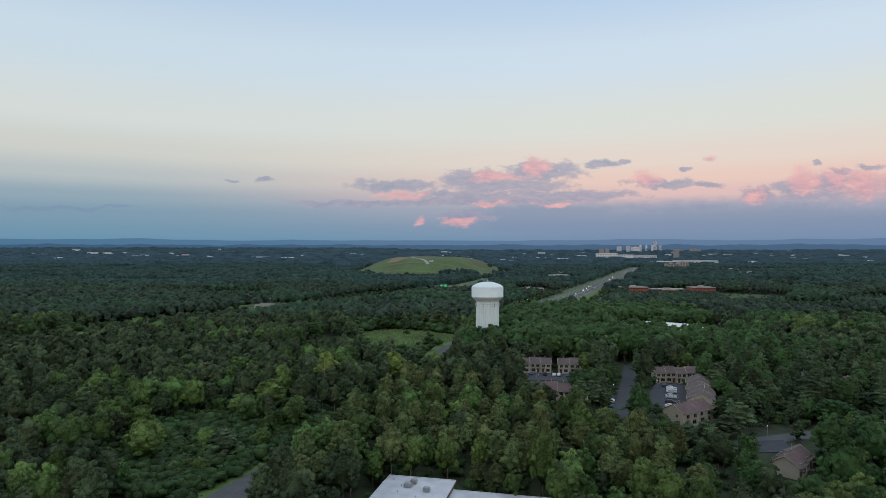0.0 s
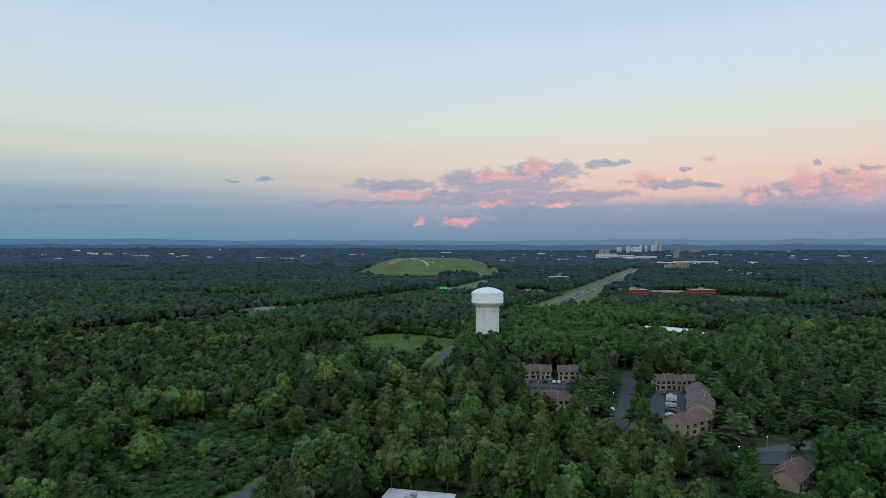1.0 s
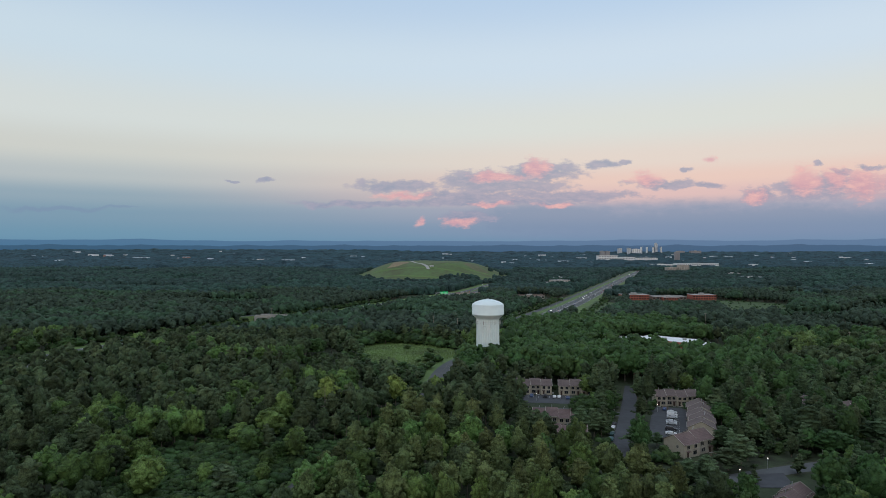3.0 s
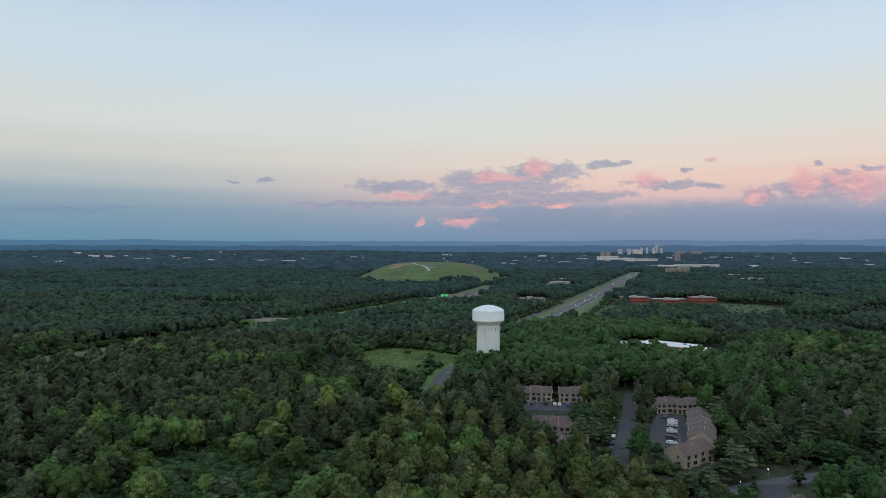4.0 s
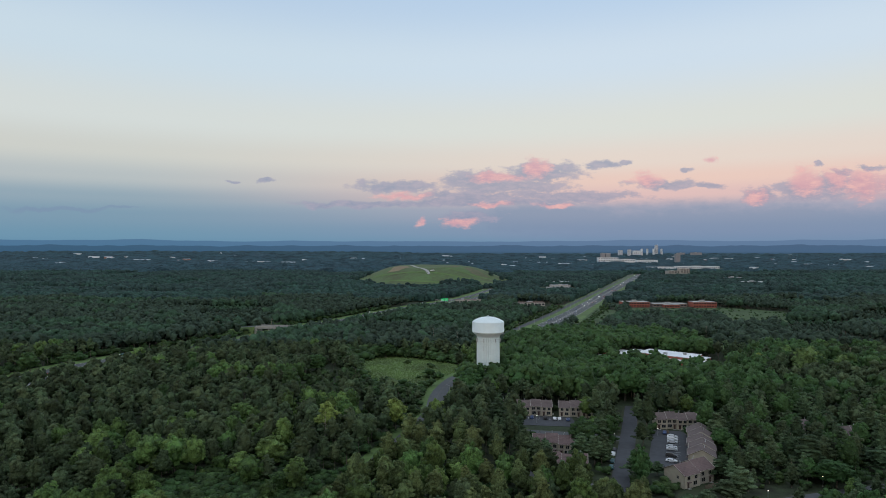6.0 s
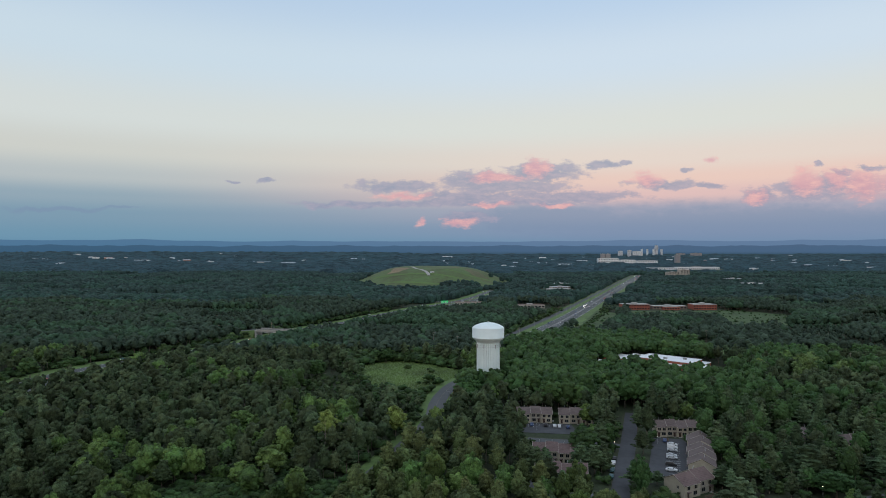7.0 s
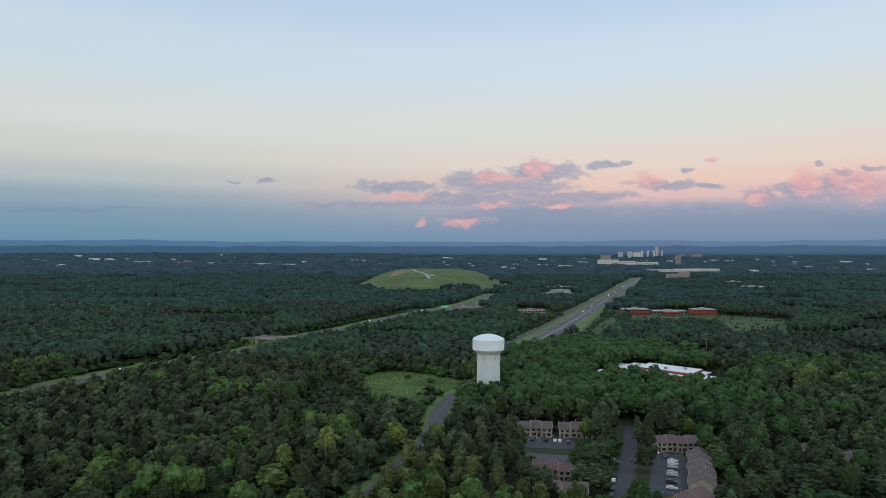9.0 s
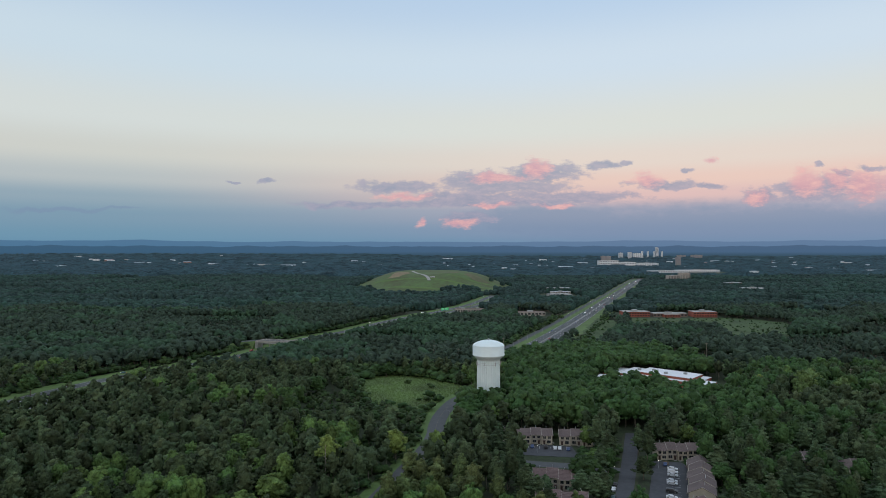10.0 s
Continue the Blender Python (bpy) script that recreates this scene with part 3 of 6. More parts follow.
class Crown:
    """The outline of one crown: radius by height and bearing, leaning and lopsided."""

    def __init__(self, kind, seed):
        self.kind = kind
        self.h, self.foot, self.r, self.clump, self.flatness = KINDS[kind]
        rng = np.random.default_rng(seed)
        self.skew = rng.uniform(-0.2, 0.2, 2) * self.r
        self.phase = rng.uniform(0, 6.28, 3)
        self.blunt = rng.uniform(0.8, 1.25)

    def place(self, d):
        """Points of the crown's outline for unit directions d."""
        f = (d[:, 2] + 1) / 2
        flat = np.hypot(d[:, 0], d[:, 1]) + 1e-6
        turn = np.arctan2(d[:, 1], d[:, 0])
        if self.kind == "pine":
            r = np.minimum(1, (f + 0.1) / 0.4) ** 0.8 * np.maximum(0, 1 - f ** (2.4 * self.blunt)) ** 0.62
        elif self.kind == "broad":
            r = np.minimum(1, (f + 0.08) / 0.42) ** 0.6 * np.maximum(0, 1 - f ** (2.8 * self.blunt)) ** 0.52
        elif self.kind in ("fir", "spruce"):
            r = np.minimum(1, (f + 0.06) / 0.2) * np.maximum(0, 1 - f) ** (0.62 * self.blunt if self.kind == "fir" else 0.9)
        else:
            r = flat
        r = r * self.r * (1 + 0.13 * np.sin(2 * turn + self.phase[0]) + 0.10 * np.sin(3 * turn + 5 * f + self.phase[1]))
        z = self.foot + (self.h - self.foot) * f
        return np.stack([d[:, 0] / flat * r + self.skew[0] * f, d[:, 1] / flat * r + self.skew[1] * f, z], 1)


def foliage(kind, seed, clumps, leaves, size, heart=1):
    """Vertices and triangles of a crown: clumps of foliage on limbs round a darker heart, with gaps between, and loose sprays standing out of them."""
    rng = np.random.default_rng(seed + 7)
    crown = Crown(kind, seed)
    mid = np.array([crown.skew[0] * 0.5, crown.skew[1] * 0.5, (crown.foot + crown.h) / 2])
    S, T = (ICO_V, ICO_T) if heart == 0 else ico_sphere(heart)
    V = mid + (crown.place(unit(S)) - mid) * np.array([0.78, 0.78, 0.86]) * (1 + rng.normal(size=(len(S), 1)) * 0.07)
    # clumps, evenly spread over the outline but for the underside
    k = np.arange(clumps) + 0.5
    up = 1 - 1.78 * k / clumps
    a = 2.39996 * k + rng.uniform(0, 6.28) + rng.normal(size=clumps) * 0.35
    up = np.clip(up + rng.normal(size=clumps) * 0.10, -0.95, 0.99)
    d = np.stack([np.cos(a) * np.sqrt(1 - up ** 2), np.sin(a) * np.sqrt(1 - up ** 2), up], 1)
    c = mid + (crown.place(d) - mid) * rng.uniform(0.66, 0.90, (clumps, 1))
    grow = math.sqrt(40 / clumps) ** 0.6
    r = crown.r * crown.clump * grow * rng.uniform(0.6, 1.3, clumps)
    r *= np.where(d[:, 2] > 0.85, 0.75, 1.0)
    ball = ICO_V[None, :11] * (1 + rng.uniform(-0.26, 0.26, (clumps, 11, 1)))
    spin = rng.uniform(0, 6.28, clumps)
    x = ball[:, :, 0] * np.cos(spin)[:, None] - ball[:, :, 1] * np.sin(spin)[:, None]
    y = ball[:, :, 0] * np.sin(spin)[:, None] + ball[:, :, 1] * np.cos(spin)[:, None]
    reach = 1.35 if kind in ("fir", "spruce") else 1.0
    radial = np.stack([np.cos(a), np.sin(a)], 1)
    along = x * radial[:, :1] + y * radial[:, 1:]
    x, y = x + along * (reach - 1) * radial[:, :1], y + along * (reach - 1) * radial[:, 1:]
    tall = (crown.h - crown.foot) / (2 * crown.r)
    B = np.stack([x, y, ball[:, :, 2] * crown.flatness * min(1.3, tall ** 0.5)], 2) * r[:, None, None] + c[:, None, :]
    T = np.concatenate([T, (ICO_T[None, :15] + (np.arange(clumps) * 11)[:, None, None] + len(V)).reshape(-1, 3)])
    V = np.concatenate([V, B.reshape(-1, 3)])
    if leaves:
        pick = rng.integers(0, clumps, leaves)
        d = unit(rng.normal(size=(leaves, 3)) + np.array([0, 0, 0.45]) + 0.5 * unit(c[pick] - mid))
        p = c[pick] + d * r[pick][:, None] * np.array([1, 1, crown.flatness]) * rng.uniform(0.86, 1.18, (leaves, 1))
        n = unit(d + np.array([0, 0, 0.3]) + 0.6 * rng.normal(size=(leaves, 3)))
        u = unit(np.cross(n, rng.normal(size=(leaves, 3))))
        v = np.cross(n, u)
        s = size * rng.uniform(0.5, 1.4, (leaves, 1))
        slim = 0.6 if kind in ("broad", "shrub") else 0.42
        tri = np.stack([p + u * s * 1.15, p - u * s * 0.6 + v * s * slim, p - u * s * 0.6 - v * s * slim], 1)
        T = np.concatenate([T, np.arange(leaves * 3).reshape(-1, 3) + len(V)])
        V = np.concatenate([V, tri.reshape(-1, 3)])
    return V, T, crown.h


def trunk_mesh(h, r, kind, rng, name="trunk"):
    bm = bmesh.new()
    lean = Vector((rng.uniform(-0.3, 0.3), rng.uniform(-0.3, 0.3), 0))
    top = 0.9 if kind != "broad" else 0.62
    mid = lean + Vector((0, 0, h * top * 0.5))
    end = lean * 0.4 + Vector((0, 0, h * top))
    rod(bm, (0, 0, -0.3), mid, r, r * 0.7, 7)
    rod(bm, mid, end, r * 0.7, r * 0.2, 7)
    for k in range(6):
        a = rng.uniform(0, 6.28)
        z = h * rng.uniform(0.28, 0.62)
        reach = rng.uniform(1.6, 2.8)
        rod(bm, mid.lerp(end, 0.1) * (z / mid.z) if z < mid.z else mid.lerp(end, min(0.9, (z - mid.z) / (end.z - mid.z))),
            (reach * math.cos(a), reach * math.sin(a), z + (2.4 if kind == "broad" else 0.5)), r * 0.3, r * 0.08, 5)
    me = bpy.data.meshes.new(name)
    bm.to_mesh(me)
    bm.free()
    me.materials.append(BARK)
    return me


def mesh_of(name, V, T, mats, tone=None, slots=None):
    me = bpy.data.meshes.new(name)
    nv, nt_ = len(V), len(T)
    me.vertices.add(nv)
    me.vertices.foreach_set("co", V.astype(np.float32).ravel())
    me.loops.add(nt_ * 3)
    me.loops.foreach_set("vertex_index", T.astype(np.int32).ravel())
    me.polygons.add(nt_)
    me.polygons.foreach_set("loop_start", np.arange(0, nt_ * 3, 3, dtype=np.int32))
    for m in mats:
        me.materials.append(m)
    if slots is not None:
        me.polygons.foreach_set("material_index", slots.astype(np.int32))
    if tone is not None:
        at = me.attributes.new("tone", "FLOAT", "POINT")
        at.data.foreach_set("value", tone.astype(np.float32))
    me.polygons.foreach_set("use_smooth", np.ones(nt_, bool))
    me.update()
    me.validate()
    return me


def scatter(name, variants, rows, mats, label, category):
    """Many trees as one object. rows: x, y, z, turn, width, height, tone, variant."""
    Vs, Ts, tones, slots, base = [], [], [], [], 0
    for i, (V, T, S) in enumerate(variants):
        r = rows[rows[:, 7].astype(int) == i]
        if not len(r):
            continue
        c, s = np.cos(r[:, 3])[:, None], np.sin(r[:, 3])[:, None]
        X = (V[None, :, 0] * c - V[None, :, 1] * s) * r[:, 4][:, None] + r[:, 0][:, None]
        Y = (V[None, :, 0] * s + V[None, :, 1] * c) * r[:, 4][:, None] + r[:, 1][:, None]
        Z = V[None, :, 2] * r[:, 5][:, None] + r[:, 2][:, None]
        Vs.append(np.stack([X, Y, Z], -1).reshape(-1, 3))
        Ts.append((T[None] + (np.arange(len(r)) * len(V))[:, None, None] + base).reshape(-1, 3))
        tones.append(np.repeat(r[:, 6], len(V)))
        slots.append(np.tile(S, len(r)))
        base += len(r) * len(V)
    ob = new(name, mesh_of(name, np.concatenate(Vs), np.concatenate(Ts), mats, np.concatenate(tones), np.concatenate(slots)))
    return tagged(ob, label, category, kind="stuff")


def stick(h, r):
    """A plain three-sided trunk for distant trees."""
    a = np.arange(3) * 2 * math.pi / 3
    lo = np.stack([r * np.cos(a), r * np.sin(a), np.zeros(3) - 0.3], 1)
    hi = np.stack([r * 0.4 * np.cos(a), r * 0.4 * np.sin(a), np.full(3, h)], 1)
    V = np.concatenate([lo, hi])
    T = np.array([(k, (k + 1) % 3, 3 + (k + 1) % 3) for k in range(3)] + [(k, 3 + (k + 1) % 3, 3 + k) for k in range(3)])
    return V, T


def mid_tree(kind, seed, clumps, leaves, size):
    V, T, h = foliage(kind, seed, clumps, leaves, size, 0)
    S = np.zeros(len(T), int)
    if kind != "shrub":
        v, t = stick(h * 0.7, 0.22)
        T = np.concatenate([T, t + len(V)])
        V = np.concatenate([V, v])
        S = np.concatenate([S, np.ones(len(t), int)])
    return V, T, S


def far_tree(seed, r, h):
    """A distant crown with no underside."""
    rng = np.random.default_rng(seed)
    q = ICO_V[:11] * (1 + rng.uniform(-0.22, 0.22, (11, 1)))
    V = q * np.array([r, r, h * 0.36]) + np.array([0, 0, h * 0.64])
    V[6:, 2] = h * 0.1
    return V, ICO_T[:15], np.zeros(15, int)


# where no trees stand: open ground, and the plots of buildings as (x, y, half length, half depth, turn)
PLOTS = []


def clear(x, y, reach):
    """True where a tree of that crown radius has room."""
    ok = np.ones(np.shape(x), bool)
    for line, half in ((ROAD, 7.0), (LANE, 5.5), (STREET, 5.0), (BACK_STREET, 5.5), (shifted(INTER, 8), 28.0), (shifted(HIGHWAY, -4), 29.0)):
        ok &= off_line(x, y, line[::3] + line[-1:]) > half + reach * 0.6
    for poly in (LOT, LOT_B, DRIVE, MEADOW, FIELD, FIELD_B, SCRUB, YARD, ROADSIDE):
        ok &= ~inside(x, y, poly)
    ok &= np.hypot((x + 36) / 232, (y - 1810) / 348) + 0.5 * (vnoise(x, y, 75, 41) - 0.5) + 0.16 * (vnoise(x, y, 22, 42) - 0.5) > 0.90
    for cx, cy, a, b, turn in PLOTS:
        c, s = math.cos(math.radians(turn)), math.sin(math.radians(turn))
        u, v = (x - cx) * c + (y - cy) * s, -(x - cx) * s + (y - cy) * c
        ok &= (np.abs(u) > a + reach) | (np.abs(v) > b + reach)
    return ok

# townhouse rows: front corner, turn, length, depth, units, eaves, ridge, roof
HOUSES = [
    ((103.0, 306.0), -5.0, 19.5, 9.5, 4, 4.9, 7.0, SHINGLE),
    ((112.0, 291.0), -110.4, 42.0, 10.0, 5, 5.3, 7.8, SHINGLE),
    ((87.2, 229.0), 28.7, 16.5, 9.5, 2, 5.1, 7.6, SHINGLE_R),
    ((29.0, 331.5), -4.0, 27.5, 10.0, 5, 4.9, 7.2, SHINGLE),
    ((60.0, 329.0), -9.0, 17.0, 9.5, 3, 4.9, 7.2, SHINGLE),
    ((38.0, 268.5), -10.0, 21.0, 9.5, 4, 5.2, 7.6, SHINGLE_R),
    ((35.5, 244.2), -11.0, 19.5, 9.5, 4, 4.9, 7.4, SHINGLE_R),
    ((99.6, 177.0), 43.0, 14.0, 7.5, 2, 3.7, 5.9, SHINGLE_R),
    ((131.0, 384.0), 20.0, 14.0, 9.5, 2, 5.0, 7.6, SHINGLE_R),
    ((161.0, 291.0), -8.0, 14.0, 9.5, 3, 5.0, 7.4, SHINGLE),
    ((177.0, 281.0), -8.0, 10.0, 9.5, 2, 5.0, 7.4, SHINGLE),
]
for (hx, hy), turn, ln, dp, *_ in HOUSES:
    c, s = math.cos(math.radians(turn)), math.sin(math.radians(turn))
    PLOTS.append((hx + c * ln / 2 - s * (dp / 2 - 3), hy + s * ln / 2 + c * (dp / 2 - 3), ln / 2, dp / 2 + 3, turn))
PLOTS += [
    (28.6, 407.0, 12.0, 12.0, 0), (-10.0, 148.0, 8.0, 19.0, -13), (11.0, 141.5, 12.0, 17.0, -13),      # tower, flat-roofed building
    (169.0, 479.0, 42.0, 32.0, -42),                                                                # school
    (305.0, 1012.0, 26.0, 60.0, 0), (362.0, 1012.0, 32.0, 60.0, 0), (414.0, 1010.0, 24.0, 60.0, 0), # brick offices
    (42.0, 1080.0, 30.0, 60.0, 0), (141.0, 1000.0, 28.0, 90.0, 0), (126.0, 480.0, 13.0, 16.0, -25),                                  # low buildings
    (-182.0, 661.0, 36.0, 9.0, -13), (-240.0, 676.0, 25.0, 8.0, -13),                               # bridge
    (95.0, 268.0, 10.0, 18.0, 70), (54.0, 234.0, 5.0, 6.0, -11), (92.0, 246.0, 9.0, 8.0, 0), (77.0, 244.0, 5.0, 12.0, -18), (51.0, 304.5, 20.0, 5.0, -11),
    (-60.0, 146.0, 13.0, 20.0, 25), (114.0, 206.0, 17.0, 8.0, 12), (102.0, 176.0, 9.0, 6.0, 30), (48.0, 258.0, 12.0, 5.0, -11),
    (96.0, 196.0, 9.0, 9.0, 30), (66.0, 340.0, 3.0, 3.0, 0), (0.0, 1040.0, 45.0, 70.0, 20),
    (55.0, 285.0, 14.0, 8.0, -11), (120.0, 225.0, 9.0, 5.0, 10),
]
GROVE = [(10, 376), (60, 352), (120, 350), (170, 400), (215, 500), (215, 590), (150, 620), (62, 600), (46, 440), (24, 425), (14, 420)]
SCHOOL_FRONT = [(105, 395), (180, 392), (205, 462), (128, 470)]
LOW_FRONT = [(78, 148), (108, 150), (112, 176), (98, 180), (84, 172)]
LOW_TREES = [(64, 186), (100, 190), (108, 222), (84, 228), (68, 222)]
LOW_WOOD = [(-85, 352), (-14, 345), (-11, 394), (-30, 412), (-55, 432), (-95, 440)]
VALE = [(110, 230), (250, 250), (380, 420), (330, 560), (215, 480), (130, 330)]


# trees that stand out of the wood: place, half width of the crown and height
TALL_BROAD = [(-102.3, 213.8, 4.2, 12.5), (-88.4, 187.2, 5.3, 15.0), (-123.3, 195.5, 4.4, 13.0), (-132.3, 227.0, 3.0, 13.0), (-96.2, 303.7, 6.6, 14.0), (-78.2, 271.2, 5.3, 14.2),
              (-66.8, 264.3, 4.7, 17.0), (-67.0, 248.0, 6.6, 14.5), (-75.8, 239.3, 5.3, 10.5), (-53.8, 229.3, 4.9, 12.0), (-58.0, 220.5, 4.3, 9.5), (-96.7, 158.2, 3.4, 15.5),
              (43.0, 195.0, 4.4, 17.0), (25.8, 164.0, 3.6, 19.0), (-4.0, 180.7, 2.7, 12.5), (10.4, 177.3, 2.7, 13.5), (-19.0, 171.8, 3.0, 11.0)]
DEEP_BROAD = [(60.0, 271.8, 7.0, 13.5), (124.5, 246.8, 4.4, 10.5), (119.6, 272.4, 4.9, 10.2), (113.6, 247.0, 4.0, 10.5), (142.8, 230.3, 7.0, 10.5), (199.0, 341.0, 8.5, 14.5), (172.0, 335.0, 6.5, 19.0),
              (138.0, 330.0, 6.0, 19.0), (14.8, 361.0, 9.0, 18.5), (95.0, 151.0, 5.4, 21.0), (-88.2, 439.5, 7.6, 15.0), (-46.0, 505.0, 6.5, 12.0), (-87.0, 361.0, 5.8, 19.0), (-162.0, 409.0, 5.0, 16.0),
              (-287.0, 438.0, 7.5, 16.5), (-277.0, 465.0, 6.6, 12.0), (-150.0, 336.0, 4.2, 16.0), (23.0, 386.0, 6.0, 18.5), (33.0, 384.0, 6.5, 19.0)]
TALL_PINE = [(-146.5, 248.6, 4.9, 15.5), (-117.3, 244.0, 2.7, 12.0), (-103.8, 233.2, 3.2, 13.5), (-109.4, 264.2, 4.7, 18.0), (-105.7, 204.0, 4.0, 13.5), (-20.9, 248.4, 4.4, 11.0),
             (126.6, 257.8, 4.1, 16.5), (-94.9, 269.0, 4.3, 15.5)]
TALL_FIR = [(-39.4, 260.2, 4.0, 9.0), (-47.4, 253.9, 3.6, 10.5), (60.4, 253.3, 5.7, 13.0), (96.3, 299.3, 5.0, 21.0), (88.0, 279.5, 4.5, 11.5), (72.5, 237.8, 6.2, 11.0), (25.8, 302.6, 6.0, 16.5),
            (81.0, 309.6, 6.6, 14.5), (122.9, 282.5, 6.3, 15.0), (154.4, 285.0, 5.1, 15.0), (139.8, 243.4, 8.4, 17.5), (174.0, 287.8, 8.6, 14.0), (164.8, 255.2, 8.6, 11.0), (105.2, 238.9, 5.2, 10.0),
            (97.6, 216.8, 6.2, 8.5), (131.3, 246.0, 3.3, 8.0), (123.6, 243.0, 3.2, 7.0), (169.0, 244.0, 6.5, 11.0), (-69.6, 200.1, 5.2, 8.5)]


WILLOWS = [(243, 428, 7.6, 21.0), (256, 442, 7.0, 20.0), (234, 416, 6.0, 16.5), (266, 424, 6.4, 17.0), (234, 474, 3.5, 14.0)]


def beside_tall(x, y):
    """True where one of those trees already stands."""
    hit = np.zeros(np.shape(x), bool)
    for px, py, w, _ in TALL_BROAD + DEEP_BROAD + TALL_PINE + TALL_FIR + WILLOWS:
        hit |= np.hypot(x - px, y - py) < 0.75 * w + 2.4
    return hit


FRONT_WOOD = [(-42, 160), (62, 145), (78, 200), (62, 236), (30, 255), (-14, 268), (-30, 232)]


def vnoise(x, y, scale, seed):
    """Smooth random values between 0 and 1 on the plan."""
    rng = np.random.default_rng(seed)
    grid = rng.random((256, 256))
    u, v = x / scale + 100.5, y / scale + 100.5
    i, j = np.floor(u).astype(int), np.floor(v).astype(int)
    fu, fv = u - i, v - j
    fu, fv = fu * fu * (3 - 2 * fu), fv * fv * (3 - 2 * fv)
    g = lambda a, b: grid[a % 256, b % 256]
    return (g(i, j) * (1 - fu) + g(i + 1, j) * fu) * (1 - fv) + (g(i, j + 1) * (1 - fu) + g(i + 1, j + 1) * fu) * fv


def lattice(y0, y1, step, seed):
    """Jittered points over the wedge of land between two distances."""
    rng = np.random.default_rng(seed)
    ys = np.arange(y0, y1, step * 0.9)
    xs = np.arange(-0.76 * y1 - 25, 0.76 * y1 + 25, step)
    gx, gy = np.meshgrid(xs, ys)
    gx = gx + (np.arange(len(ys)) % 2)[:, None] * step / 2 + rng.uniform(-0.36, 0.36, gx.shape) * step
    gy = gy + rng.uniform(-0.36, 0.36, gy.shape) * step
    keep = np.abs(gx) < 0.74 * gy + 22
    return gx[keep], gy[keep], rng


def plant_near():
    x, y, rng = lattice(86, 520, 7.1, 11)
    ok = clear(x, y, 3.3) & (rng.random(len(x)) > 0.05) & ~beside_tall(x, y)
    x, y = x[ok], y[ok]
    grove = inside(x, y, GROVE)
    vale = inside(x, y, VALE)
    front = inside(x, y, FRONT_WOOD)
    mixn = 0.6 * vnoise(x, y, 42, 3) + 0.4 * vnoise(x, y, 14, 4)
    broad = (mixn > np.where(x < -55, 0.70, 0.62)) | grove | (vale & (mixn > 0.42)) | ((y < 185) & (x > 30) & (mixn > 0.35))
    near_town = (x > 25) & (y > 195) & (y < 345) & (x < 200)
    near_town |= vale & (y < 330)
    broad &= ~(near_town & (rng.random(len(x)) < 0.5))
    fir = ~broad & near_town & (rng.random(len(x)) < 0.6) & ((y > 240) | (x > 95))
    kind = np.where(fir, 2, np.where(broad, 1, 0))
    kind = np.where((kind == 0) & front & (rng.random(len(x)) < 0.8), 3, kind)
    kind = np.where((kind == 1) & (grove | (vale & (rng.random(len(x)) < 0.75)) | ((x > 70) & (rng.random(len(x)) < 0.6))), 4, kind)
    # broad crowns need more room than pines
    keep = ~((kind == 1) & (rng.random(len(x)) < 0.18)) & ~((kind == 2) & (rng.random(len(x)) < 0.22))
    x, y, kind, grove = x[keep], y[keep], kind[keep], grove[keep]
    hs = rng.uniform(0.60, 1.22, len(x)) + 0.16 * (vnoise(x, y, 60, 9) - 0.5)
    hs = np.where(grove, hs * 1.18, hs)
    hs = np.where(inside(x, y, LOW_WOOD) | inside(x, y, LOW_TREES) | inside(x, y, LOW_FRONT), hs * 0.42, hs)
    hs = np.where(inside(x, y, SCHOOL_FRONT), hs * 0.84, hs)
    hs = np.where((off_line(x, y, shifted(INTER, 58)[::3]) < 24) & (x > -275), hs * 0.92, hs)
    ws = hs ** 0.7 * rng.uniform(0.8, 1.14, len(x)) * np.where(grove, 1.22, 1.0)
    rows = np.stack([x, y, land(x, y), rng.uniform(0, 6.28, len(x)), ws, hs, rng.random(len(x)), rng.integers(0, 6, len(x))], 1)
    return rows, kind


NEAR, NEAR_KIND = plant_near()
SPECS = (("pine", "pine_tree", PINE, "pitch pine with a rounded dull-green crown in dense woodland", 300, 0.17),
         ("broad", "broadleaf_tree", LEAF, "broadleaf tree with a lumpy bright-green crown in woodland", 240, 0.20),
         ("fir", "white_pine", FIR, "tall white pine with layered dark-green branches near townhouses", 150, 0.22),
         ("pine", "young_pine", YOUNG_PINE, "young pine with a pale yellow-green rounded crown", 170, 0.15),
         ("broad", "deep_green_tree", GROVE_LEAF, "deep-green broadleaf tree with a dense domed crown", 130, 0.22))


def tree_models(kind, leaves, size, trunk_r, mat, count=6, clumps=46):
    models = []
    for i in range(count):
        V, T, h = foliage(kind, 100 + i, clumps, leaves, size)
        models.append((mesh_of("crown", V, T, [mat]), trunk_mesh(h, trunk_r, kind, random.Random(300 + i))))
    return models


def set_tree(name, models, row, label, category, group=""):
    x, y, z, turn, w, h, _, v = row
    crown, trunk = models[int(v) % len(models)]
    ob = empty(name, Matrix.Translation((x, y, z)) @ Matrix.Rotation(turn, 4, "Z") @ Matrix.Diagonal((w, w, h, 1)), label, category, group)
    shared("trunk", trunk, ob)
    shared("crown", crown, ob)
    return ob


